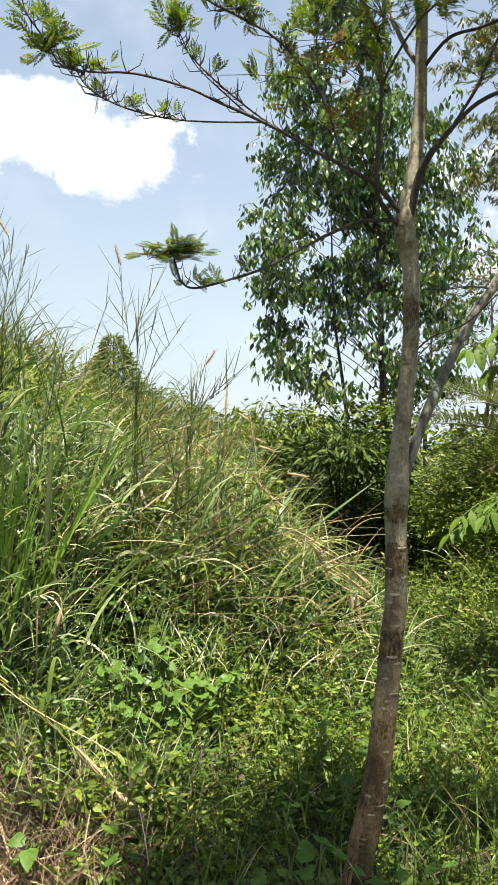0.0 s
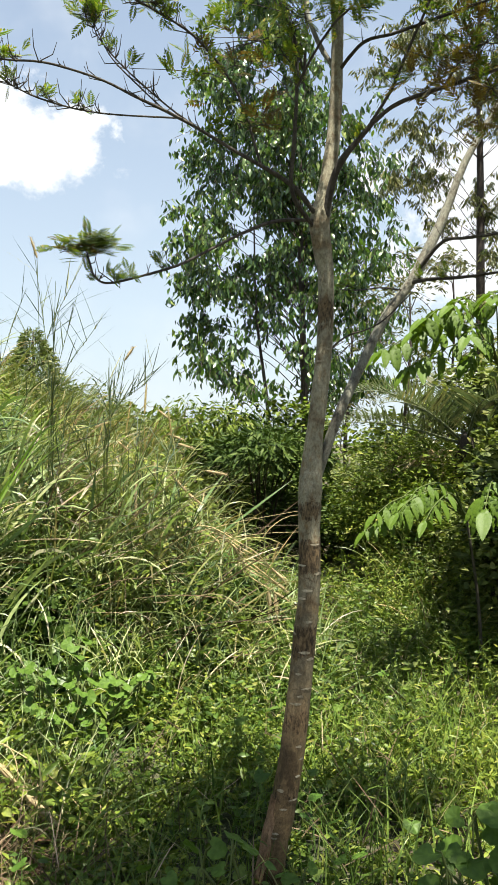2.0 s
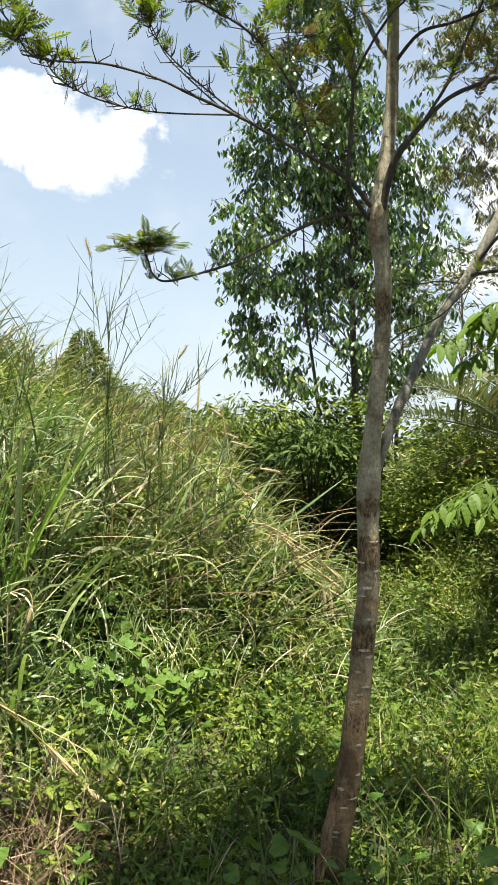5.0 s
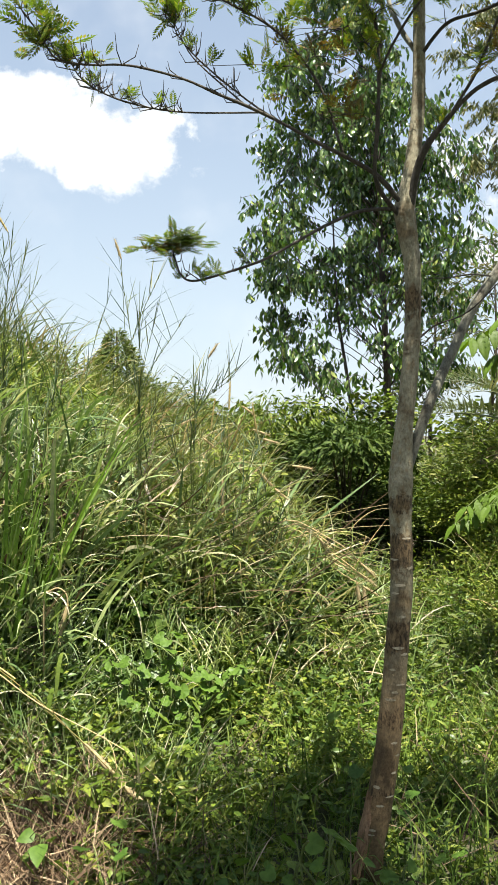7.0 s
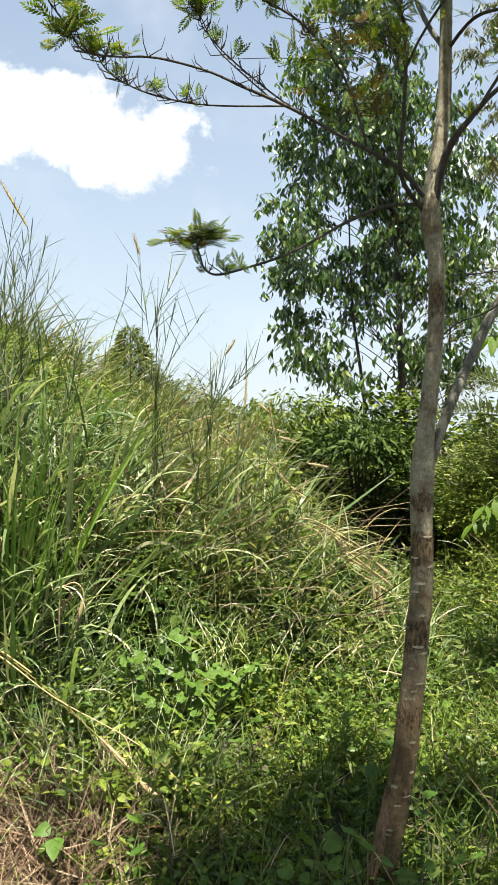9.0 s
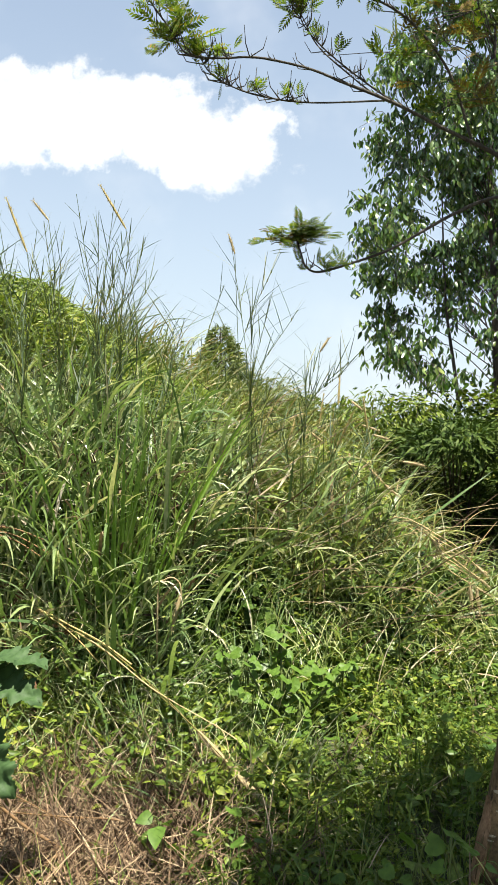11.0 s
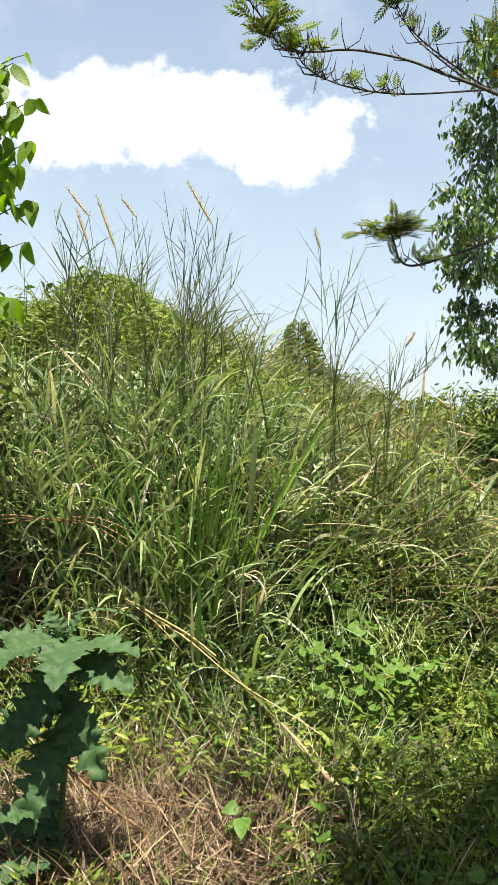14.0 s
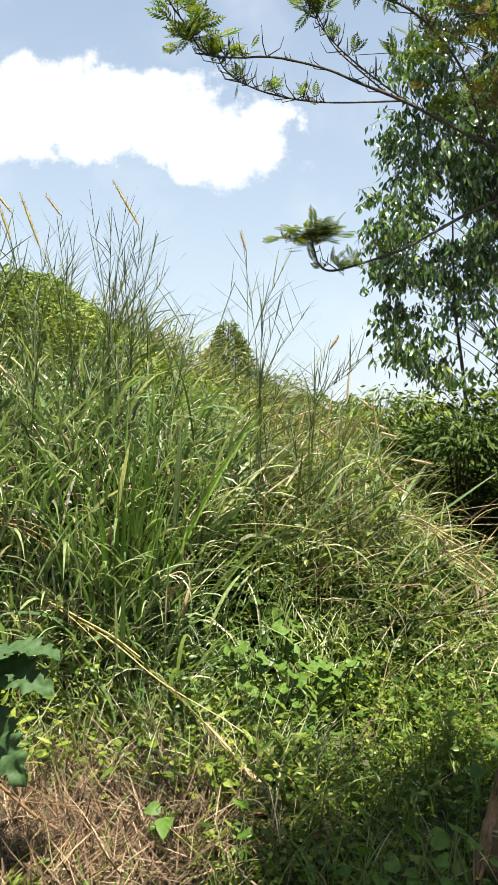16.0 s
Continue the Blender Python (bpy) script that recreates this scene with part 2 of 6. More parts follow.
STRAW = leaf_material("straw", [(0.0, (0.030, 0.020, 0.013)), (0.4, (0.087, 0.059, 0.040)), (0.8, (0.186, 0.139, 0.096)), (1.0, (0.318, 0.259, 0.192))], 0.15, 0.7, (1, 0.9, 0.7))
DEAD = leaf_material("dead_leaf", [(0.0, (0.050, 0.028, 0.017)), (0.6, (0.100, 0.058, 0.034)), (1.0, (0.180, 0.115, 0.070))], 0.15, 0.9, (1, 0.9, 0.7), spec=0.1)
FERNY = leaf_material("silky_oak_leaf", [(0.0, (0.049, 0.085, 0.019)), (0.5, (0.085, 0.129, 0.024)), (0.85, (0.139, 0.167, 0.031)), (1.0, (0.187, 0.144, 0.040))], 0.5, 0.45, (1.218, 1.392, 0.435))
RUSTY = leaf_material("silky_oak_old_leaf", [(0.0, (0.072, 0.048, 0.015)), (0.5, (0.120, 0.087, 0.024)), (1.0, (0.145, 0.133, 0.028))], 0.3, 0.5, (1.3, 1.25, 0.6))
CROWN = leaf_material("crown_leaf", [(0.0, (0.027, 0.055, 0.023)), (0.55, (0.065, 0.118, 0.042)), (0.9, (0.121, 0.176, 0.055)), (1.0, (0.189, 0.236, 0.068))], 0.30, 0.24, (1.4, 1.9, 0.5), spec=0.6)
OLIVE = leaf_material("far_crown_leaf", [(0.0, (0.040, 0.054, 0.016)), (0.55, (0.090, 0.106, 0.032)), (1.0, (0.150, 0.142, 0.050))], 0.34, 0.36, (1.3, 1.4, 0.6), spec=0.3)
SHRUB = leaf_material("shrub_leaf", [(0.0, (0.036, 0.057, 0.014)), (0.6, (0.098, 0.131, 0.035)), (1.0, (0.172, 0.184, 0.067))], 0.38, 0.45)
# The hollow's deep shade is put into this dark leaf colour.
SHADE_LEAF = leaf_material("shade_dark_leaf", [(0.0, (0.016, 0.032, 0.007)), (0.6, (0.042, 0.072, 0.015)), (1.0, (0.080, 0.108, 0.028))], 0.18, 0.55, spec=0.08)
PALM = leaf_material("palm_leaflet", [(0.0, (0.069, 0.095, 0.059)), (0.6, (0.110, 0.131, 0.084)), (1.0, (0.179, 0.163, 0.107))], 0.25, 0.35, spec=0.3)
BIGLEAF = leaf_material("large_leaf", [(0.0, (0.052, 0.104, 0.010)), (1.0, (0.092, 0.150, 0.016))], 0.46, 0.5, (1.5, 1.6, 0.4), spec=0.25)
THORN = leaf_material("lobed_leaf", [(0.0, (0.024, 0.054, 0.021)), (1.0, (0.044, 0.082, 0.032))], 0.2, 0.6, spec=0.15)
BACKLIT = leaf_material("soft_leaf", [(0.0, (0.070, 0.140, 0.016)), (1.0, (0.150, 0.225, 0.030))], 0.85, 0.4, (2.0, 2.2, 0.35))
SCAR = bark_material("bark_scar", (0.22, 0.19, 0.13), (0.40, 0.36, 0.27), 0.0, 60)
BARK = bark_material("silky_oak_bark", (0.085, 0.056, 0.026), (0.185, 0.130, 0.066), 0.22, 26, (0.232, 0.216, 0.148), (0.55, 1.40), True, ((0.42, 0.45), (0.65, 0.70), (0.89, 0.98), (1.16, 1.27), (1.35, 1.39), (2.00, 2.07)))
WOUND = bark_material("torn_wood", (0.100, 0.055, 0.028), (0.28, 0.180, 0.105), 0.0, 30)
PALE_BARK = bark_material("upper_bark", (0.052, 0.042, 0.030), (0.115, 0.100, 0.072), 0.35, 20, (0.150, 0.148, 0.113), None, True)
TWIG = bark_material("twig_bark", (0.028, 0.023, 0.018), (0.070, 0.062, 0.048), 0.0, 40)
DARK_BARK = bark_material("dark_bark", (0.03, 0.024, 0.02), (0.075, 0.06, 0.05), 0.0, 14)

# ---- shapes ----
rng = np.random.default_rng(11)
UP = np.array((0.0, 0.0, 1.0))


def unit(v):
    return v / np.maximum(np.linalg.norm(v, axis=-1, keepdims=True), 1e-9)


def mesh_of(name, pieces, mats, smooth=True):
    """One mesh from (vertices, faces, material slot) pieces; faces of three or four corners."""
    me = bpy.data.meshes.new(name)
    vs, loops, sizes, slots, n = [], [], [], [], 0
    for v, f, s in pieces:
        v, f = np.asarray(v, float).reshape(-1, 3), np.asarray(f, int)
        if not len(f):
            continue
        vs.append(v)
        loops.append((f + n).ravel())
        sizes.append(np.full(len(f), f.shape[1]))
        slots.append(np.full(len(f), s))
        n += len(v)
    vs, loops, sizes, slots = (np.concatenate(a) for a in (vs, loops, sizes, slots))
    me.vertices.add(len(vs))
    me.vertices.foreach_set("co", vs.ravel())
    me.loops.add(len(loops))
    me.loops.foreach_set("vertex_index", loops)
    me.polygons.add(len(sizes))
    me.polygons.foreach_set("loop_start", np.concatenate(([0], np.cumsum(sizes)[:-1])))
    me.polygons.foreach_set("material_index", slots)
    me.polygons.foreach_set("use_smooth", np.full(len(sizes), smooth))
    for m in mats:
        me.materials.append(m)
    me.update(calc_edges=True)
    return me


def part(name, pieces, mats, parent=None, label="", at=(0, 0, 0)):
    """Pieces as one mesh object, in metres from its thing's base."""
    if not isinstance(mats, (list, tuple)):
        mats = [mats]
    pieces = [p if len(p) == 3 else (*p, 0) for p in pieces]
    ob = new(name, mesh_of(name, pieces, mats))
    ob.parent = parent
    ob.location = at
    return tagged(ob, label) if label else ob


def bulk(*args, **named):
    """A part made of more small pieces than one could pick apart."""
    return tagged(part(*args, **named), kind="stuff")


def one_leaf(name, mesh, at, axis, up, size, parent):
    """One leaf as an object of its own on a shared mesh."""
    a = unit(np.asarray(axis, float))
    s = unit(np.cross(a, up))
    n = np.cross(s, a)
    ob = new(name, mesh)
    ob.parent = parent
    m = Matrix([[s[r] * size, a[r] * size, n[r] * size, at[r]] for r in range(3)] + [[0, 0, 0, 1]])
    ob.matrix_basis = m
    return ob


def thing(name, at, label, category, group="", kind=""):
    ob = new(name)
    ob.empty_display_size = 0.1
    ob.location = at
    return tagged(ob, label, category, group, kind)


def stuff(name, pieces, mats, label, category):
    return tagged(part(name, pieces, mats), label, category, kind="stuff")


def leaf_shape(n=2, wide=0.42, fold=0.25, droop=0.15, belly=0.42, wave=0.0):
    """A leaf one unit long along +y, its face to +z: a folded midrib and two edges."""
    s = np.linspace(0, 1, n + 1)
    w = wide * 0.5 * np.sin(np.pi * s ** (math.log(0.5) / math.log(belly))) ** 0.8
    w[0] = w[-1] = 0
    mid = np.c_[0 * s, s, -droop * s * s]
    lift = fold * w + wave * np.sin(s * 19)
    v, f = [mid[0]], []
    for k in range(1, n):
        v += [(-w[k], s[k], mid[k, 2] + lift[k]), mid[k], (w[k], s[k], mid[k, 2] + lift[k])]
    v.append(mid[n])
    last = len(v) - 1
    f += [(0, 2, 1), (0, 3, 2)]
    for k in range(1, n - 1):
        a, b = 3 * k - 2, 3 * k + 1
        f += [(a, a + 1, b + 1), (a, b + 1, b), (a + 1, a + 2, b + 2), (a + 1, b + 2, b + 1)]
    a = 3 * (n - 1) - 2
    f += [(a, a + 1, last), (a + 1, a + 2, last)]
    return np.array(v, float), np.array(f)


def pinnate_shape(pairs=8, leaflet=0.34, wide=0.12, droop=0.25, sweep=0.75):
    """A feathery leaf one unit long along +y: a thin rachis with pairs of narrow leaflets."""
    v, f = [], []

    def tri(*p):
        f.append((len(v), len(v) + 1, len(v) + 2))
        v.extend(p)

    def at(s):
        return np.array((0, s, -droop * s * s))
    tri(at(0) + (-0.012, 0, 0), at(0) + (0.012, 0, 0), at(1))
    for k in range(pairs):
        s = 0.16 + 0.8 * k / (pairs - 1)
        size = leaflet * math.sin(math.pi * (0.18 + 0.72 * k / (pairs - 1))) + 0.05
        for side in (-1, 1):
            o = at(s)
            d = unit(np.array((side, sweep, -0.12)))
            q = unit(np.cross(d, UP))
            m = o + d * size * 0.45
            w = size * wide
            b = len(v)
            v.extend([o, m + q * w + (0, 0, 0.02), o + d * size, m - q * w + (0, 0, 0.02)])
            f.extend([(b, b + 1, b + 2), (b, b + 2, b + 3)])
    tip = at(1)
    b = len(v)
    v.extend([tip - (0, 0.05, 0), tip + (0.04, 0.06, 0), tip + (0, 0.2, -0.03), tip + (-0.04, 0.06, 0)])
    f.extend([(b, b + 1, b + 2), (b, b + 2, b + 3)])
    return np.array(v, float), np.array(f)


def strew(shape, base, axis, up, size):
    """Copies of a shape, each with its +y along axis and its face towards up, as one piece."""
    v, f = shape
    base, axis, up = (np.broadcast_to(np.asarray(a, float), (len(base), 3)) for a in (base, axis, up))
    a = unit(axis)
    s = np.cross(a, up)
    s = unit(np.where(np.linalg.norm(s, axis=1, keepdims=True) < 1e-4, np.array((1.0, 0, 0)), s))
    n = np.cross(s, a)
    turn = np.stack((s, a, n), axis=2)
    size = np.broadcast_to(np.asarray(size, float), (len(base),))
    vv = base[:, None] + size[:, None, None] * np.einsum("kij,vj->kvi", turn, v)
    ff = f[None] + (np.arange(len(base)) * len(v))[:, None, None]
    return vv.reshape(-1, 3), ff.reshape(-1, f.shape[1])


def blades(base, az, lean, curl, length, width, seg=6, twist=0.5, power=1.5):
    """Grass blades: ribbons that rise from base, lean the way az and curl over."""
    k = len(base)
    az, lean, curl, length, width = (np.broadcast_to(np.asarray(a, float), (k,)) for a in (az, lean, curl, length, width))
    s = np.linspace(0, 1, seg + 1)
    th = lean[:, None] + curl[:, None] * s ** power
    out = np.stack((np.cos(az), np.sin(az), 0 * az), 1)
    step = (np.sin(th)[:, :, None] * out[:, None] + np.cos(th)[:, :, None] * UP) * (length / seg)[:, None, None]
    mid = base[:, None] + np.concatenate((np.zeros((k, 1, 3)), np.cumsum(step[:, :-1], 1)), 1)
    side = np.stack((-np.sin(az), np.cos(az), 0 * az), 1)
    tw = rng.normal(0, twist, k)[:, None] + s * rng.normal(0, twist, k)[:, None]
    normal = np.cross(unit(step), side[:, None])
    across = side[:, None] * np.cos(tw)[:, :, None] + normal * np.sin(tw)[:, :, None]
    w = width[:, None] * 0.5 * np.minimum(1, 0.35 + 3 * s) * (1 - s ** 2.6) + 0.0004
    v = np.stack((mid - across * w[:, :, None], mid + across * w[:, :, None]), 2)
    one = np.array([(2 * j, 2 * j + 1, 2 * j + 3, 2 * j + 2) for j in range(seg)])
    f = one[None] + (np.arange(k) * 2 * (seg + 1))[:, None, None]
    return v.reshape(-1, 3), f.reshape(-1, 4)


def smooth_line(points, per=5):
    """A soft curve through the points (Catmull-Rom)."""
    p = np.asarray(points, float)
    p = np.vstack((2 * p[0] - p[1], p, 2 * p[-1] - p[-2]))
    out = []
    for k in range(1, len(p) - 2):
        for s in np.arange(per) / per:
            a, b, c, d = p[k - 1:k + 3]
            out.append(0.5 * (2 * b + (c - a) * s + (2 * a - 5 * b + 4 * c - d) * s * s + (3 * b - a - 3 * c + d) * s ** 3))
    out.append(p[-2])
    return np.array(out)


def tube(line, radius, sides=8, rough=0.0, close=True):
    """A tapered, slightly knobbly stem along a line."""
    line = np.asarray(line, float)
    n = len(line)
    radius = np.interp(np.linspace(0, 1, n), np.linspace(0, 1, len(np.atleast_1d(radius))), np.atleast_1d(radius))
    way = unit(np.gradient(line, axis=0))
    ref = np.array((1.0, 0, 0)) if abs(way[0][0]) < 0.8 else np.array((0, 1.0, 0))
    drift = rng.normal(0, 1, sides)
    rings, ang = [], np.arange(sides) * 2 * np.pi / sides
    for k in range(n):
        ref = unit(ref - way[k] * (ref @ way[k]))
        other = np.cross(way[k], ref)
        drift = 0.8 * drift + 0.6 * rng.normal(0, 1, sides)
        r = radius[k] * (1 + rough * drift)
        rings.append(line[k] + r[:, None] * (np.cos(ang)[:, None] * ref + np.sin(ang)[:, None] * other))
    v = np.concatenate(rings)
    f = [(k * sides + j, k * sides + (j + 1) % sides, (k + 1) * sides + (j + 1) % sides, (k + 1) * sides + j) for k in range(n - 1) for j in range(sides)]
    if close:
        v = np.vstack((v, line[-1] + way[-1] * radius[-1] * 0.8))
        f += [((n - 1) * sides + j, (n - 1) * sides + (j + 1) % sides, len(v) - 1, len(v) - 1) for j in range(sides)]
    quads = np.array([q for q in f if q[2] != q[3]])
    tris = np.array([q[:3] for q in f if q[2] == q[3]]).reshape(-1, 3)
    return [(v, quads), (v[tris.ravel()], np.arange(len(tris) * 3).reshape(-1, 3))] if len(tris) else [(v, quads)]


def ground_height(x, y):
    """The lie of the land: level by the camera, a bank that climbs behind the tall grass and falls away to one side."""
    x, y = np.asarray(x, float), np.asarray(y, float)
    t = np.clip((y - 4.2) / 3.6, 0, 1)
    t = t * t * (3 - 2 * t)
    crest = np.interp(x, [-30, -5, -2.7, -2.1, -1.3, -0.5, 0.3, 0.9, 1.4, 1.9, 2.3, 4, 30], [1.0, 1.65, 1.95, 1.8, 1.25, 1.05, 0.90, 0.5, 0.4, 0.75, 0.85, 0.85, 0.8])
    far = np.clip((np.hypot(x, y) - 14) / 40, 0, 1)
    bump = 0.03 * np.sin(2.3 * x + 0.7) * np.sin(1.9 * y + 1.1) + 0.02 * np.sin(5.1 * x + 3.7 * y)
    berm = 0.30 * np.clip((y - 2.7) / 1.2, 0, 1) ** 1.5 * np.clip((-x - 0.1) / 1.0, 0, 1) * np.clip((12 - y) / 4, 0, 1) * np.clip((x + 9) / 3, 0, 1)
    hump = 0.55 * np.exp(-((x - 1.95) / 0.42) ** 2 - ((y - 6.5) / 0.9) ** 2)
    return berm + hump + t * (crest * (1 - far) + 0.9 * far) + bump * (1 - far)


def on_ground(x, y, lift=0.0):
    return np.stack((x, y, ground_height(x, y) + lift), -1)


def wedge(n, y0, y1, x0=-0.66, x1=0.50, pad=0.35):
    """Random places on the land that widens away from the camera."""
    y = np.sqrt(rng.uniform(y0 * y0, y1 * y1, n))
    x = rng.uniform(x0 * y - pad, x1 * y + pad)
    return x, y


def around(n, lo=0.0, hi=1.0):
    """Random directions that rise between lo and hi (sine of the rise)."""
    az, z = rng.uniform(0, 2 * np.pi, n), rng.uniform(lo, hi, n)
    r = np.sqrt(1 - z * z)
    return np.stack((r * np.cos(az), r * np.sin(az), z), 1)


def gourd_shape(lobes=3, rim=20, deep=0.08, cup=0.10):
    """A broad lobed leaf one unit long with a notch at its stalk, ribbed along its veins and slightly cupped."""
    v = [(0.0, 0.30, 0.0)]
    for ring in (0.55, 1.0):
        for k in range(rim):
            a = 2 * math.pi * (k + 0.5) / rim
            r = (0.50 + deep * 0.5 * math.cos(lobes * a)) * (1 - 0.5 * math.exp(-((a - math.pi) / 0.35) ** 2)) * (1.03 if k % 2 else 0.95) * ring
            rib = 0.035 * math.cos(2 * lobes * a) * (1.4 - ring)
            v.append((r * math.sin(a), 0.33 + 0.03 * ring + r * math.cos(a), cup * r + rib - 0.30 * max(0.0, r * math.cos(a)) ** 2 - 0.10 * r * r + 0.05 * ring * math.sin(3 * a + 1)))
    f = [(0, 1 + (k + 1) % rim, 1 + k) for k in range(rim)]
    for k in range(rim):
        a, b = 1 + k, 1 + (k + 1) % rim
        f += [(a, b, b + rim), (a, b + rim, a + rim)]
    return np.array(v, float), np.array(f)


GOURD = gourd_shape()
SMALL_LEAF = leaf_shape(2, 0.40, 0.3, 0.12)
OVATE = leaf_shape(3, 0.62, 0.25, 0.15, 0.36)
LANCE = leaf_shape(3, 0.24, 0.35, 0.22, 0.42)
HANGING = leaf_shape(3, 0.40, 0.3, 0.25, 0.42)
HEART = leaf_shape(5, 0.78, 0.2, 0.28, 0.30)
FEATHER = pinnate_shape(7, 0.29, 0.18, 0.12, 0.85)
SLIM = leaf_shape(2, 0.26, 0.35, 0.22)
ROUND = leaf_shape(2, 0.62, 0.25, 0.15)

# ---- ground ----
def build_ground():
    far = np.array([16, 22, 32, 50, 90, 180, 420])
    ys = np.concatenate((-far[::-1], np.arange(-6, 12.01, 0.16), far))
    xs = np.concatenate((-far[::-1], np.arange(-9, 9.01, 0.2), far))
    gx, gy = np.meshgrid(xs, ys)
    v = on_ground(gx.ravel(), gy.ravel())
    nx, ny = len(xs), len(ys)
    i, j = np.meshgrid(np.arange(nx - 1), np.arange(ny - 1))
    a = (j * nx + i).ravel()
    ob = part("ground", [(v, np.stack((a, a + 1, a + nx + 1, a + nx), 1))], SOIL)
    tagged(ob, "brown soil bank under weeds, rising towards the back", "ground", kind="structure")


def dry_spot(x, y):
    """How dry and trampled the land is, 0 to 1."""
    d = np.hypot((x + 1.02) / 0.62, (y - 2.68) / 0.76)
    return np.clip(1.35 - d, 0, 1)


def hollow(x, y):
    """The bare, shaded floor beneath the overhanging shrubs."""
    return (np.hypot((x - 1.08 - 0.1 * (y - 6.6)) / 0.42, (y - 7.1) / 0.9) < 1) * 1.0


def clumpy(x, y, a, b, c):
    """Uneven patches over the land, 0 to 1."""
    v = np.sin(a * x + 1.3 * np.sin(b * y + c)) * np.sin(b * y + 1.1 * np.sin(a * x * 0.7 + 2 * c)) + 0.5 * np.sin(2.7 * a * x + c) * np.sin(2.3 * b * y - c)
    return np.clip(0.5 + 0.5 * v, 0, 1)


def build_weeds(name, count, patch, leaf, sizes, levels, pairs, rise, height, far, mat, label):
    """Upright weeds: each a stem with pairs of leaves at several levels."""
    x, y = wedge(count, 2.1, far)
    mask = clumpy(x, y, *patch)
    keep = (rng.uniform(0, 1, count) < 0.06 + 1.15 * mask ** 1.4) & (rng.uniform(0, 1, count) > 0.42 * dry_spot(x, y) + hollow(x, y))
    x, y, mask = x[keep], y[keep], mask[keep]
    k = len(x)
    tall = height[0] + (height[1] - height[0]) * mask * rng.uniform(0.2, 1.35, k)
    tall *= 1 - 0.55 * dry_spot(x, y)
    swell = 0.9 * np.exp(-((x + 0.35) ** 2 + (y - 3.7) ** 2) / 0.35) + 0.6 * np.clip((y - 3.2) / 1.5, 0, 1)
    swell += 1.0 * np.exp(-((x + 1.1) ** 2 / 0.5 + (y - 3.35) ** 2 / 0.12)) + 0.9 * np.exp(-(x ** 2 / 0.9 + (y - 4.35) ** 2 / 0.16))
    tall *= 1 + swell * rng.uniform(0.2, 1, k)
    tall += 0.34 * np.exp(-((x + 1.35) ** 2 / 0.6 + (y - 3.45) ** 2 / 0.10)) * rng.uniform(0, 1, k) + 0.30 * np.exp(-((x + 0.1) ** 2 / 0.7 + (y - 4.4) ** 2 / 0.12)) * rng.uniform(0, 1, k)
    root = on_ground(x, y)
    lean = around(k, 0.72, 1.0)
    tip = root + lean * tall[:, None]
    pieces = [(*blades(root, np.arctan2(lean[:, 1], lean[:, 0]), np.arccos(lean[:, 2]), 0.0, tall, 0.0035, 1), 0)]
    for level in np.linspace(0.3, 1.0, levels):
        p = root + (tip - root) * (level + rng.uniform(-0.06, 0.06, k))[:, None]
        for _ in range(pairs):
            d = around(k, *rise)
            size = rng.uniform(*sizes, k) * (1.1 - 0.4 * level)
            n = unit(UP + 0.65 * rng.normal(0, 1, (k, 3)))
            pieces.append((*strew(leaf, p, d, n, size), 0))
    stuff(name, pieces, [mat], label, "weeds")


def build_herbs():
    build_weeds("low_weeds", 15000, (2.1, 1.7, 0.4), ROUND, (0.021, 0.046), 4, 2, (-0.1, 0.7), (0.05, 0.20), 6.4, HERB, "dense bright green low weeds with small rounded leaves")
    build_weeds("tall_weeds", 10800, (1.6, 2.3, 2.1), SLIM, (0.036, 0.082), 5, 2, (0.1, 0.9), (0.08, 0.30), 6.6, HERB, "upright yellow-green weeds with narrow pointed leaves")
    build_weeds("soft_weeds", 4200, (2.6, 2.0, 4.4), HANGING, (0.036, 0.075), 4, 2, (-0.15, 0.5), (0.08, 0.26), 6.0, LUSH, "leafy soft green weeds with pointed oval leaves")


def build_vine_leaves():
    """Larger rounded leaves that stand out of the weeds on stalks."""
    x, y = wedge(380, 2.2, 5.2)
    keep = rng.uniform(0, 1, len(x)) > 0.7 * dry_spot(x, y)
    x, y = x[keep], y[keep]
    extra = rng.normal((0.45, 2.45), (0.35, 0.22), (45, 2))
    more = rng.normal((-0.35, 3.55), (0.18, 0.15), (40, 2))
    x, y = np.concatenate((x, extra[:, 0], more[:, 0])), np.concatenate((y, extra[:, 1], more[:, 1]))
    root = on_ground(x, y)
    tall = rng.uniform(0.12, 0.34, len(x))
    az = rng.uniform(0, 6.28, len(x))
    lean = rng.uniform(0.1, 0.5, len(x))
    stalks = blades(root, az, lean, 0.2, tall, 0.004, 3, power=1.0)
    ends = stalks[0].reshape(len(x), -1, 3)[:, -2:].mean(1)
    axis = np.stack((np.cos(az), np.sin(az), rng.uniform(-0.5, 0.2, len(x))), 1)
    n = unit(UP + 0.35 * rng.normal(0, 1, (len(x), 3)))
    size = rng.uniform(0.025, 0.055, len(x))
    half = rng.uniform(0, 1, len(x)) < 0.6
    stuff("creeper_leaves", [(*stalks, 0), (*strew(HEART, ends[~half], axis[~half], n[~half], size[~half]), 0), (*strew(GOURD, ends[half], axis[half], n[half], 1.2 * size[half]), 0)], [BROAD], "rounded green creeper leaves on thin stalks among weeds", "creeper")


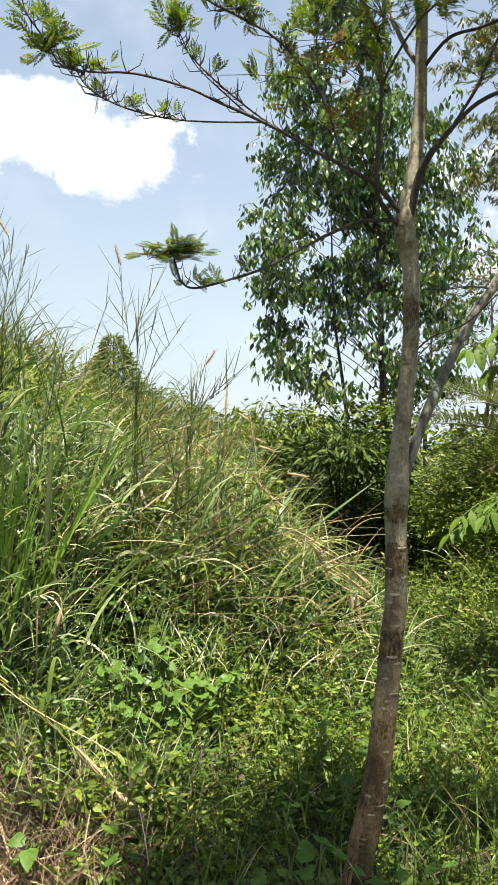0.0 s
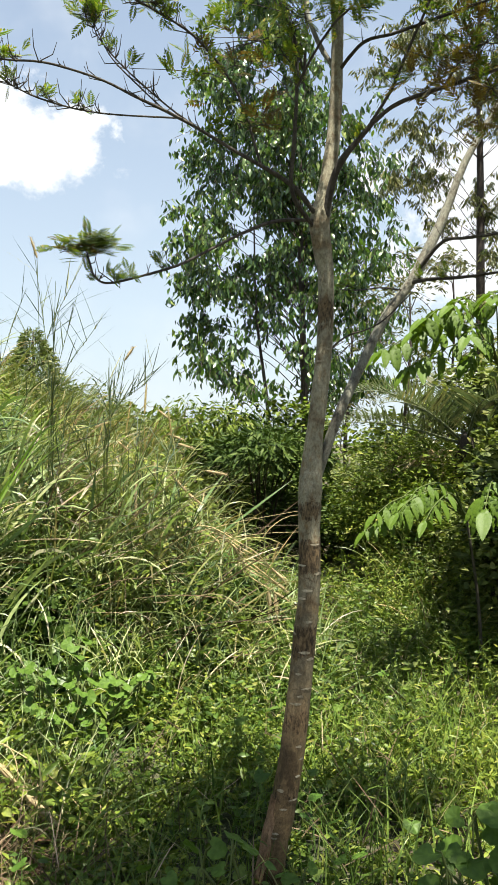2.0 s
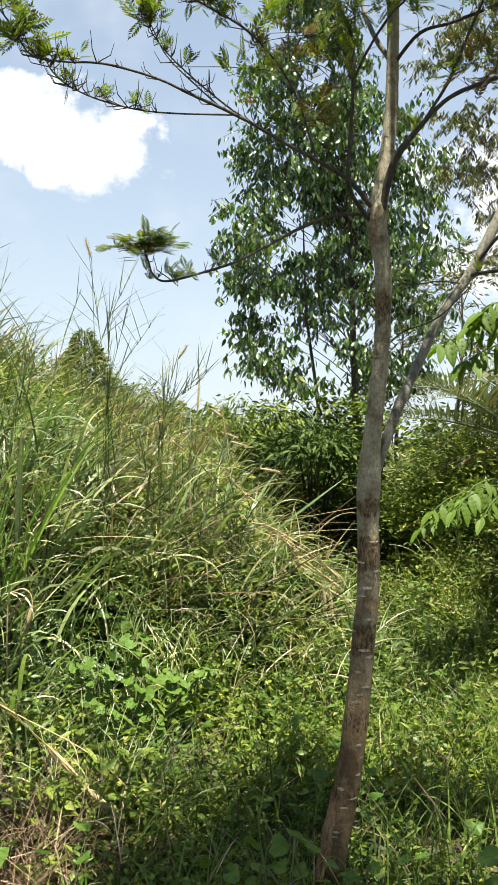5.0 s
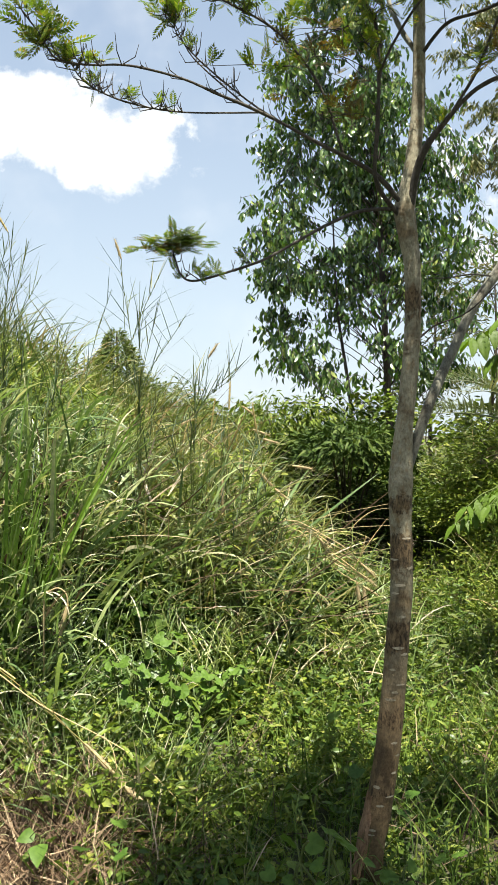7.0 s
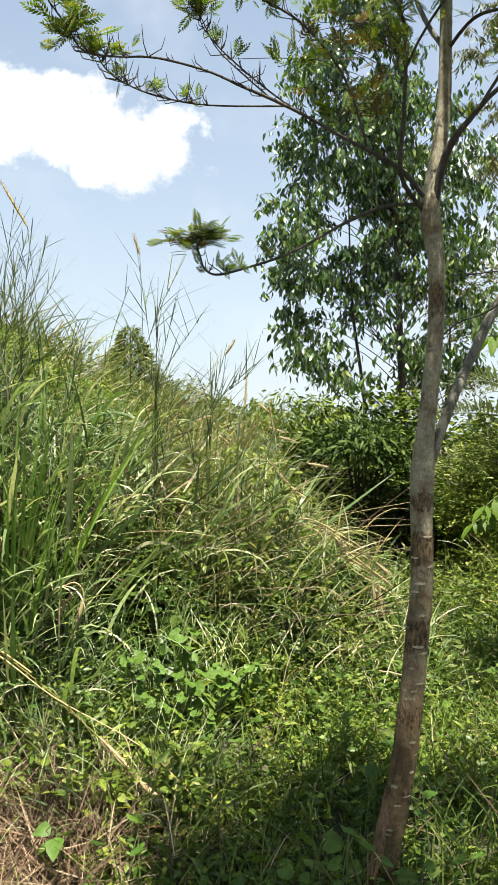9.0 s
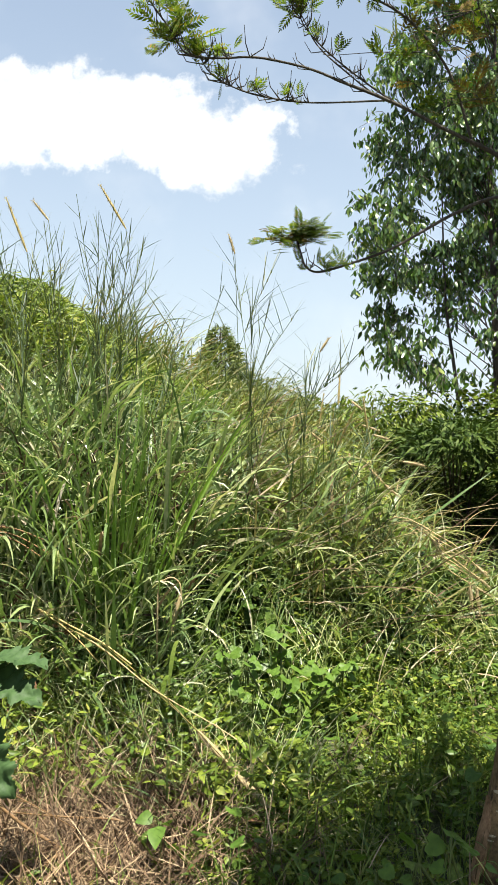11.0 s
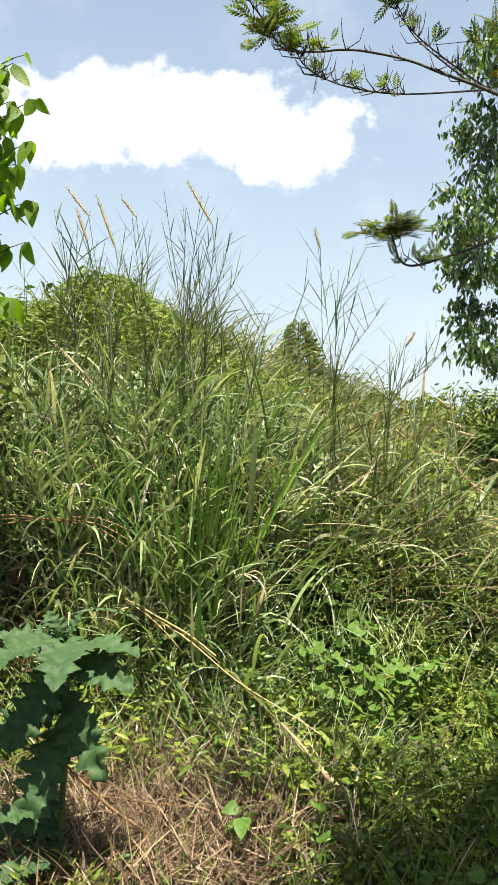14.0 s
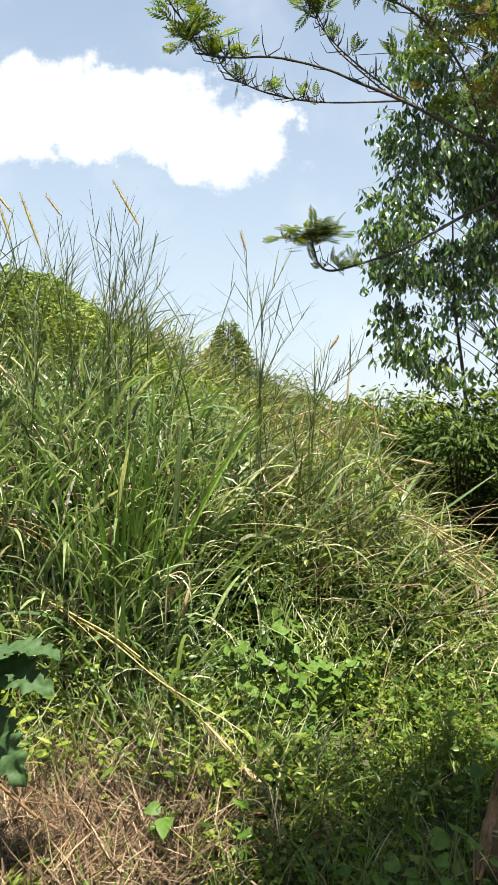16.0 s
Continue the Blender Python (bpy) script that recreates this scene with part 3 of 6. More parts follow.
def build_low_grass():
    x, y = wedge(12500, 2.2, 6.5)
    keep = rng.uniform(0, 1, len(x)) > 0.5 * dry_spot(x, y) + 0.3 * (np.sin(2.6 * x + 1.0) * np.sin(1.8 * y) > 0.2)
    x, y = x[keep], y[keep]
    k = len(x)
    right = np.clip((x - 0.3) / 0.8, 0, 1)
    length = rng.uniform(0.12, 0.34, k) + 0.18 * right * rng.uniform(0, 1, k)
    v, f = blades(on_ground(x, y), rng.uniform(0, 6.28, k), rng.uniform(0.0, 0.6, k), rng.uniform(0.2, 1.6, k), length, rng.uniform(0.003, 0.007, k), 5)
    stuff("low_grass", [(v, f, 0)], [SWARD], "thin green grass blades growing between weeds", "grass")


def build_litter():
    k = 13000
    x, y = rng.normal(-1.06, 0.40, k), rng.normal(2.88, 0.45, k)
    keep = (y > 1.9) & (rng.uniform(0, 1, k) < 0.25 + dry_spot(x, y))
    x, y = x[keep], y[keep]
    k = len(x)
    v, f = blades(on_ground(x, y, rng.uniform(0.0, 0.12, k)), rng.uniform(0, 6.28, k), rng.uniform(0.6, 1.7, k), rng.uniform(-0.5, 0.7, k), rng.uniform(0.07, 0.30, k), 0.0018 + 0.005 * rng.uniform(0, 1, k) ** 2, 4)
    x2, y2 = rng.normal(-1.08, 0.45, 260), rng.normal(2.9, 0.42, 260)
    lv = strew(HANGING, on_ground(x2, y2, rng.uniform(0.03, 0.12, 260)), around(260, -0.3, 0.4), unit(UP + 0.6 * rng.normal(0, 1, (260, 3))), rng.uniform(0.03, 0.08, 260))
    x3, y3 = wedge(1300, 2.2, 6.0)
    s3 = blades(on_ground(x3, y3, rng.uniform(0.05, 0.2, 1300)), rng.uniform(0, 6.28, 1300), rng.uniform(0.7, 1.5, 1300), rng.uniform(-0.3, 0.9, 1300), rng.uniform(0.08, 0.3, 1300), rng.uniform(0.002, 0.005, 1300), 4)
    stuff("straw_litter", [(v, f, 0), (*lv, 1), (*s3, 0)], [STRAW, DEAD], "dry tan straw and brown dead leaves on trampled soil", "litter")


def build_bank_cover():
    """The bank behind the tall grass: long arching blades over a mat of leaves."""
    x, y = wedge(6500, 4.3, 8.6, -0.72, 0.5, 0.5)
    keep = (hollow(x, y) < 0.5) & (x < 0.10 + 0.10 * rng.normal(0, 1, len(x)))
    x, y = x[keep], y[keep]
    k = len(x)
    az = np.where(rng.uniform(0, 1, k) < 0.55, rng.normal(-0.5, 0.8, k), rng.uniform(0, 6.28, k))
    g = blades(on_ground(x, y), az, rng.uniform(0.05, 0.5, k), rng.uniform(0.7, 2.3, k), rng.uniform(0.40, 0.95, k), rng.uniform(0.008, 0.018, k), 7)
    stuff("bank_grass", [(*g, 0)], [TANGLE], "long arching yellow-green grass covering the bank", "grass")
    x, y = wedge(37000, 4.2, 9.0, -0.75, 0.55, 0.6)
    keep = (hollow(x, y) < 0.5) & (hollow(x - 0.25, y) < 0.5)
    x, y = x[keep], y[keep]
    crest = np.clip((y - 5.0) / 2.5, 0, 1)
    lift = rng.uniform(0.03, 0.30, len(x)) + crest * rng.uniform(0, 0.32, len(x)) * (0.6 + 0.4 * np.sin(3.1 * x + 0.8 * y))
    n = unit(UP + 0.55 * rng.normal(0, 1, (len(x), 3)))
    lv = strew(SMALL_LEAF, on_ground(x, y, lift), around(len(x), -0.3, 0.6), n, rng.uniform(0.035, 0.075, len(x)))
    m = 5200
    x, y = rng.uniform(-1.3, 0.45, m), rng.uniform(4.35, 6.2, m)
    top = np.interp(x * 4.9 / y, [-1.2, -0.5, 0.0, 0.33, 0.6], [1.55, 1.45, 1.25, 0.9, 0.5]) * np.interp(y, (4.35, 4.9, 6.2), (0.6, 0.95, 1.05))
    z = top * (0.45 + 0.55 * rng.uniform(0, 1, m) ** 0.5) * (0.8 + 0.3 * clumpy(x, y, 5.3, 4.1, 0.3))
    n = unit(UP + np.array((0, -0.4, 0)) + 0.6 * rng.normal(0, 1, (m, 3)))
    up = strew(HANGING, np.c_[x, y, np.maximum(z, ground_height(x, y) + 0.05)], around(m, -0.5, 0.5), n, rng.uniform(0.035, 0.075, m))
    stuff("bank_creeper", [(*lv, 0), (*up, 1)], [SHRUB, HERB], "mat of small-leaved creeper covering the bank", "creeper")


def build_bank_weeds():
    """Leafy weeds heaped against the foot of the bank, with short blades where the cane grass stands."""
    k = 13500
    x, s = rng.uniform(-2.3, 0.95, k), rng.uniform(0, 1, k)
    foot = np.interp(x, [-2.3, -1.0, -0.4, 0.9], [3.35, 3.6, 3.85, 4.3])
    y = foot + s * 0.75
    lumpy = 0.55 + 0.30 * clumpy(x, y, 3.1, 2.7, 0.9) + 0.30 * clumpy(x, y, 7.3, 6.1, 2.2)
    z = (0.10 + 0.72 * s * np.interp(x, [-2.3, -1.0, 0.2, 0.95], [1.0, 1.05, 0.95, 0.45])) * lumpy * rng.uniform(0.80, 1.08, k)
    p, d, n = on_ground(x, y, z), around(k, -0.3, 0.7), unit(UP + np.array((0, -0.4, 0)) + 0.6 * rng.normal(0, 1, (k, 3)))
    pick = rng.uniform(0, 1, k) + 0.25 * (clumpy(x, y, 2.3, 2.9, 5.0) - 0.5)
    leafy = x > -1.05 + 0.25 * rng.normal(0, 1, k)
    a, b, c, e = pick < 0.40, (pick >= 0.40) & (pick < 0.66), (pick >= 0.66) & leafy, (pick >= 0.9) & leafy
    pieces = [(*strew(LANCE, p[a], d[a], n[a], rng.uniform(0.05, 0.10, a.sum())), 0),
              (*strew(OVATE, p[b], d[b], n[b], rng.uniform(0.03, 0.065, b.sum())), 0),
              (*strew(HANGING, p[c], d[c] - np.array((0, 0.2, 0.5)), n[c], rng.uniform(0.06, 0.115, c.sum())), 1),
              (*strew(GOURD, p[e] + (0, -0.04, 0.02), d[e], n[e], rng.uniform(0.05, 0.085, e.sum())), 1)]
    few = np.flatnonzero(~leafy | (rng.uniform(0, 1, k) < 0.12))[:4600]
    m = len(few)
    pieces.append((*blades(p[few] + (0, -0.05, 0.05), rng.uniform(0, 6.28, m), rng.uniform(0.1, 1.1, m), rng.uniform(0, 1.7, m), rng.uniform(0.12, 0.42, m), rng.uniform(0.003, 0.010, m), 5), 2))
    m = 1500
    x, s = rng.uniform(-2.4, -0.85, m), rng.uniform(0, 1, m)
    y = np.interp(x, [-2.4, -1.0, -0.3], [3.40, 3.62, 3.98]) + 0.50 * s + 0.08 * rng.normal(0, 1, m)
    w = blades(on_ground(x, y, 0.12 + 0.85 * s), rng.normal(-1.57, 1.3, m), rng.uniform(0.15, 0.8, m), rng.uniform(0.5, 2.0, m), rng.uniform(0.2, 0.5, m), rng.uniform(0.008, 0.018, m), 6)
    cut = 1250
    pieces += [(w[0][:cut * 14], w[1][:cut * 6], 2), (w[0][cut * 14:], w[1][cut * 6:] - cut * 14, 3)]
    stuff("bank_foot_weeds", pieces, [HERB, LUSH, GRASS, STRAW], "leafy green weeds heaped at the foot of the bank", "weeds")


def build_slope_cover():
    """Small-leaved creeper over the sunlit hump beside the hollow."""
    k = 15000
    x, y = 1.52 + 1.3 * rng.uniform(0, 1, k) ** 1.2 + 0.05 * rng.normal(0, 1, k), rng.uniform(4.9, 7.6, k)
    lift = 0.03 + rng.uniform(0, 1, k) ** 0.7 * (0.10 + 0.22 * clumpy(x, y, 5.1, 4.3, 1.1))
    n = unit(UP + np.array((0, -0.5, 0)) + 0.55 * rng.normal(0, 1, (k, 3)))
    d = around(k, -0.6, 0.5)
    h = k // 2
    p = on_ground(x, y, lift)
    pieces = [(*strew(SLIM, p[:h], d[:h], n[:h], rng.uniform(0.03, 0.068, h)), 0), (*strew(SMALL_LEAF, p[h:], d[h:], n[h:], rng.uniform(0.03, 0.06, k - h)), 0)]
    m = 900
    pieces.append((*blades(p[:m], rng.uniform(0, 6.28, m), rng.uniform(0.1, 0.9, m), rng.uniform(0.2, 1.6, m), rng.uniform(0.15, 0.4, m), rng.uniform(0.004, 0.009, m), 5), 2))
    stuff("slope_creeper", pieces, [HERB, SHRUB, TANGLE], "sunlit small-leaved creeper covering a hump beside the hollow", "creeper")


def build_verge():
    """Fresh weeds and blades along the lit strip in front of the tall grass."""
    k = 5200
    x, y = rng.uniform(-1.9, -0.25, k), rng.uniform(2.85, 3.75, k)
    y = np.where(rng.uniform(0, 1, k) < 0.75 * dry_spot(x, y), rng.uniform(3.35, 3.8, k), y)
    p = on_ground(x, y, 0.05 + 0.30 * rng.uniform(0, 1, k) * (0.5 + 0.5 * clumpy(x, y, 3.3, 2.9, 1.7)))
    n = unit(UP + np.array((0, -0.2, 0)) + 0.5 * rng.normal(0, 1, (k, 3)))
    a = strew(LANCE, p[:2800], around(2800, -0.2, 0.7), n[:2800], rng.uniform(0.05, 0.10, 2800))
    b = strew(OVATE, p[2800:3600], around(800, -0.1, 0.5), n[2800:3600], rng.uniform(0.035, 0.06, 800))
    m = k - 3600
    g = blades(on_ground(x[3600:], y[3600:]), rng.uniform(0, 6.28, m), rng.uniform(0.05, 0.6, m), rng.uniform(0.2, 1.6, m), rng.uniform(0.22, 0.48, m), rng.uniform(0.004, 0.009, m), 6)
    stuff("verge_weeds", [(*a, 0), (*b, 0), (*g, 1)], [HERB, GRASS], "fresh green weeds and grass blades before the tall grass", "weeds")


def build_bank_straw():
    """Long dead stems fallen across the bank."""
    k = 520
    x, y = rng.uniform(-2.6, 0.5, k), rng.uniform(4.1, 5.6, k)
    z = rng.uniform(0.25, 1.15, k) * np.interp(x, [-2.6, -0.2, 0.5], [1.0, 0.85, 0.25])
    v, f = blades(on_ground(x, y, z), rng.normal(-0.3, 0.9, k), rng.uniform(0.8, 1.5, k), rng.uniform(-0.2, 0.7, k), rng.uniform(0.3, 0.95, k), rng.uniform(0.003, 0.009, k), 6)
    k = 420
    x, y = rng.normal(-1.95, 0.22, k), rng.uniform(3.3, 3.75, k)
    b = strew(LANCE, on_ground(x, y, rng.uniform(0.08, 0.2, k) + 0.8 * (y - 3.1)), around(k, -0.95, 0.1), around(k, -0.2, 0.8), rng.uniform(0.03, 0.075, k))
    stuff("fallen_straw", [(v, f, 0), (*b, 1)], [STRAW, DEAD], "dead tan grass stems tangled across the bank", "straw")


build_bank_straw()
build_verge()
build_bank_weeds()
build_slope_cover()
build_ground()
build_herbs()
build_vine_leaves()
build_low_grass()
build_litter()
build_bank_cover()

# ---- tall grass ----
rng = np.random.default_rng(21)
def seed_head(length, radius, mat_slot=0):
    """A bristly spike along +z: a thin core and hairs that point up and out."""
    z = np.linspace(0, length, 7)
    core = tube(np.c_[0 * z, 0 * z, z], radius * np.array((0.5, 0.8, 0.9, 0.9, 0.8, 0.6, 0.25)), 6)
    k = int(70 + length * 500)
    h = rng.uniform(0.02, 1, k)
    az = rng.uniform(0, 6.28, k)
    base = np.c_[0.6 * radius * np.cos(az), 0.6 * radius * np.sin(az), h * length]
    hair = blades(base, az, rng.uniform(0.35, 0.8, k), -0.3, radius * rng.uniform(1.2, 2.4, k), 0.0011, 1)
    return [(*p, mat_slot) for p in core] + [(*hair, mat_slot)]


def culm_line(base, az, lean, bend, length, n=9):
    s = np.linspace(0, 1, n)
    th = lean + bend * s ** 2
    d = np.stack((np.sin(th) * math.cos(az), np.sin(th) * math.sin(az), np.cos(th)), 1) * (length / (n - 1))
    return np.asarray(base, float) + np.concatenate((np.zeros((1, 3)), np.cumsum(d[:-1], 0)))


def culm_pieces(line, radius, leaves, size, spread=0.55, wide=1.0):
    """A jointed stem with narrow blades that stand off upwards."""
    pieces = [(*p, 0) for p in tube(line, (radius, radius * 0.85, radius * 0.5), 5)]
    at = np.sort(0.50 + 0.47 * rng.uniform(0, 1, leaves) ** 0.8)
    pos = np.array([np.interp(at, np.linspace(0, 1, len(line)), line[:, c]) for c in range(3)]).T
    for k in range(leaves):
        p = pos[k]
        joint = tube(np.array((p - (0, 0, 0.008), p, p + (0, 0, 0.008))), (radius * 0.9, radius * 1.12, radius * 0.9), 5, 0, False)
        pieces += [(*q, 0) for q in joint]
    way = unit(np.gradient(line, axis=0))
    az = np.arctan2(way[-1, 1], way[-1, 0]) + rng.normal(0, 1.7, leaves)
    b = blades(pos, az, rng.uniform(0.22, 0.50 + spread * (0.7 + 0.8 * at), leaves), rng.uniform(-0.10, 0.30, leaves), size * rng.uniform(0.5, 1.15, leaves), wide * rng.uniform(0.0024, 0.0056, leaves), 6, 0.3)
    return pieces + [(*b, 1)]


def grass_clump(x, y, top, culms, heads, count, blade=(0.28, 0.72), width=(0.007, 0.022), mat=None, lean=0.0, label="", wide=0.16, droop=False, leafy=None):
    z = float(ground_height(x, y))
    root = thing("grass_clump", (x, y, z), label or "tall green cane grass with yellow seed spikes on the bank", "grass", "clumps of tall grass")
    az = rng.uniform(0, 6.28, count)
    r = wide * np.sqrt(rng.uniform(0, 1, count))
    h = rng.uniform(0, 1, count) ** 0.8
    r = r * (0.6 + 1.1 * h)
    base = np.c_[r * np.cos(az), r * np.sin(az), h * 0.72 * ((leafy or top) - z)]
    if mat:
        base[:, 2] = 0
    az2 = np.where(rng.uniform(0, 1, count) < 0.3, lean + rng.normal(0, 0.5, count), az + rng.normal(0, 0.6, count))
    if droop:
        az2 = np.where(rng.uniform(0, 1, count) < 0.5, rng.normal(-0.45, 1.0, count), rng.uniform(0, 6.28, count))
    b = blades(base, az2, rng.uniform(0.02, 0.34, count) if mat else rng.uniform(0.1 + 0.3 * droop, 1.0 + 0.3 * droop, count), rng.uniform(0.05, 0.45, count) if mat else np.where(rng.uniform(0, 1, count) < (0.25 if droop else 0.5), rng.uniform(0.0, 0.7, count), rng.uniform(0.7, 2.5 + 0.8 * droop, count)), rng.uniform(*blade, count), rng.uniform(*width, count), 8)
    if mat:
        for k in range(count):
            w = slice(k * 18, k * 18 + 18)
            part("blade", [(b[0][w], b[1][:8], 0)], mat, root)
    else:
        bulk("foliage", [(*b, 0)], TANGLE if droop else GRASS, root)
    for k in range(culms):
        a = rng.uniform(0, 6.28)
        p = (1.3 * wide * math.cos(a), 1.3 * wide * math.sin(a), -0.02)
        length = (top - z) * rng.uniform(0.78, 1.0)
        line = culm_line(p, rng.uniform(0, 6.28), rng.uniform(0.0, 0.22), rng.uniform(0.0, 0.75), length)
        culm = part("culm", culm_pieces(line, 0.0027, int(rng.integers(18, 28)), 0.32), [CULM, SPRAY], root)
        if k < heads:
            head = part("seed_head", seed_head(rng.uniform(0.14, 0.25), rng.uniform(0.005, 0.008)), HEAD, culm, "straw-yellow bristly seed spike", line[-1])
            way = Vector(line[-1] - line[-3])
            head.rotation_mode = "QUATERNION"
            head.rotation_quaternion = way.to_track_quat("Z", "Y")
    return root


for cx, cy, top, culms, heads, count, leafy in (
        (-2.45, 4.5, 2.45, 4, 0, 250, 2.1), (-2.05, 4.25, 2.55, 8, 0, 290, 2.05), (-1.78, 4.65, 2.62, 8, 0, 270, 2.15), (-1.5, 4.2, 2.5, 6, 0, 270, 2.0),
        (-1.2, 4.4, 2.65, 8, 0, 220, 1.95), (-0.98, 4.35, 2.2, 2, 0, 150, 1.75), (-0.72, 4.45, 2.0, 1, 0, 70, 1.6), (-0.45, 4.55, 2.0, 3, 0, 50, 1.55),
        (-0.18, 4.8, 1.8, 2, 1, 50, 1.5), (0.1, 5.0, 1.7, 2, 1, 50, 1.4)):
    grass_clump(cx, cy, top, culms, heads, count, leafy=leafy)
for cx, cy, top in ((-2.2, 3.9, 1.5), (-1.85, 3.95, 1.5), (-1.5, 3.95, 1.4), (-1.15, 4.1, 1.35), (-2.6, 5.0, 2.2), (-2.1, 5.1, 2.1), (-1.6, 5.1, 2.0), (-1.15, 5.1, 1.8), (-3.0, 4.6, 2.1)):
    grass_clump(cx, cy, top, 1, 0, 230, (0.26, 0.62), (0.009, 0.024), label="leafy green cane grass at the foot of the bank", wide=0.24)
for row, cy in enumerate((4.6, 4.9, 5.3, 5.7)):
    for cx in np.arange(-0.9, 0.42, 0.25):
        cx = float(cx + rng.uniform(-0.08, 0.08))
        top = float(np.interp(cx * 4.9 / cy, [-1.2, -0.5, 0.0, 0.33, 0.6], [1.85, 1.72, 1.40, 0.86, 0.35])) * (0.72, 0.95, 1.0, 1.02)[row]
        if top > float(ground_height(cx, cy)) + 0.25:
            grass_clump(cx, cy + rng.uniform(-0.1, 0.1), top, 1, int(rng.uniform() < 0.35), 170, (0.16, 0.55), (0.004, 0.012), label="fine yellow-green grass drooping down the bank", wide=0.22, droop=True)
grass_clump(-1.2, 3.76, 1.8, 0, 0, 84, (0.8, 1.62), (0.014, 0.030), BRIGHT, label="fresh broad-bladed bright green grass clump", wide=0.05)
for cx, cy in ((-1.28, 3.70), (-1.08, 3.74)):
    grass_clump(cx, cy, 1.05, 0, 0, 120, (0.2, 0.5), (0.006, 0.016), label="leafy green cane grass at the foot of the bank", wide=0.14)

for cx, cy, top, count in ((-2.05, 3.75, 0.5, 14), (-1.75, 3.85, 0.7, 18), (-1.5, 3.75, 0.6, 16), (-1.0, 3.9, 0.5, 8), (-1.65, 4.05, 1.1, 22), (-1.3, 4.1, 1.0, 18), (-2.0, 4.1, 1.1, 20), (-1.0, 4.2, 0.8, 10), (-1.15, 3.60, 0.15, 22), (-0.92, 3.66, 0.12, 18), (-1.42, 3.58, 0.15, 22), (-1.68, 3.58, 0.12, 20), (-1.92, 3.60, 0.15, 22), (-2.12, 3.64, 0.3, 22)):
    grass_clump(cx, cy, top + 0.5, 0, 0, count, (0.35, 0.7), (0.014, 0.027), label="broad-bladed pale green grass tuft in the cane grass", wide=0.20, leafy=top + 0.5)


def fallen_stalk(points, head, label, mat=None, thick=1.0, head_mat=None, plump=0.0095, way=None):
    """A dry seed stalk that has bent down over the weeds."""
    line = smooth_line(points)
    root = thing("fallen_grass_stalk", tuple(line[0]), label, "grass stalk", "fallen dry stalks")
    part("stem", [(*p, 0) for p in tube(line - line[0], np.array((0.0028, 0.0025, 0.002)) * thick, 5)], mat or STALK, root)
    if not head:
        return
    way = line[-1] - line[-4] if way is None else way
    spike = part("seed_head", seed_head(head, plump), head_mat or DRY_HEAD, root, "dry tan seed spike", tuple(line[-1] - line[0]))
    spike.rotation_mode = "QUATERNION"
    spike.rotation_quaternion = Vector(way).to_track_quat("Z", "Y")


BENT = "dry tan grass stalk bent down over weeds"
fallen_stalk([(-1.56, 3.8, 0.2), (-1.46, 3.62, 0.62), (-1.387, 3.5, 0.675), (-1.107, 3.35, 0.60), (-0.82, 3.19, 0.46), (-0.65, 3.10, 0.345)], 0.19, BENT, plump=0.013)
fallen_stalk([(-1.50, 3.8, 0.2), (-1.44, 3.6, 0.60), (-1.36, 3.48, 0.66), (-1.09, 3.33, 0.58), (-0.73, 3.14, 0.40), (-0.52, 3.01, 0.265)], 0.25, BENT, plump=0.013)
fallen_stalk([(-1.40, 3.75, 0.2), (-1.33, 3.55, 0.58), (-1.12, 3.34, 0.60), (-0.85, 3.2, 0.47), (-0.58, 3.10, 0.37), (-0.45, 3.05, 0.31), (-0.33, 3.0, 0.22), (-0.24, 2.95, 0.14)], 0, "thin dry grass stalk bent down over weeds", DRY_HEAD, 0.9)
fallen_stalk([(-1.62, 3.75, 0.2), (-1.50, 3.6, 0.64), (-1.40, 3.5, 0.69), (-1.28, 3.43, 0.66), (-1.10, 3.34, 0.61), (-0.95, 3.25, 0.55)], 0, "broken yellow grass stalk bent down over weeds", HEAD, 1.6)
fallen_stalk([(-1.58, 3.72, 0.2), (-1.46, 3.55, 0.65), (-1.36, 3.47, 0.67), (-1.22, 3.40, 0.60), (-1.12, 3.36, 0.52)], 0, "broken yellow grass stalk bent down over weeds", HEAD, 1.4)
fallen_stalk([(-0.72, 3.2, 0.10), (-0.62, 3.1, 0.36), (-0.54, 3.05, 0.36), (-0.50, 3.0, 0.22), (-0.47, 2.97, 0.10)], 0, "thin dry grass stalk bent down over weeds", DRY_HEAD, 0.8)
fallen_stalk([(-0.95, 3.7, 0.05), (-0.93, 3.62, 0.55), (-0.920, 3.60, 0.794), (-0.895, 3.60, 0.830), (-0.857, 3.60, 0.842), (-0.826, 3.60, 0.819), (-0.817, 3.60, 0.774)], 0.17, "curled pale seed spike nodding over weeds", DRY_HEAD, 1.6, plump=0.011, way=np.array((-0.25, -0.1, -1.0)))
for rise in (0.0, 0.025, 0.045):
    fallen_stalk([(-2.45, 3.7, 0.5), (-2.30, 3.66, 0.93 + rise), (-2.105, 3.6, 1.0 + rise), (-1.86, 3.58, 1.04), (-1.62, 3.6, 1.05 - rise), (-1.43, 3.6, 0.99 - 2 * rise)], 0, "dry brown stalk lying across green cane grass", RUST, 1.8)
for k in range(7):
    fallen_stalk([(-0.1 + 0.08 * k, 4.9, 0.3), (0.12 + 0.05 * k, 4.78, 0.98 - 0.02 * k), (0.45, 4.72, 0.90 - 0.025 * k), (0.62 + 0.03 * (k % 3), 4.68, 0.76 - 0.02 * k)], 0.09 if k % 3 == 0 else 0, "pale grass stalk arching over the foot of the bank", DRY_HEAD, 1.5)
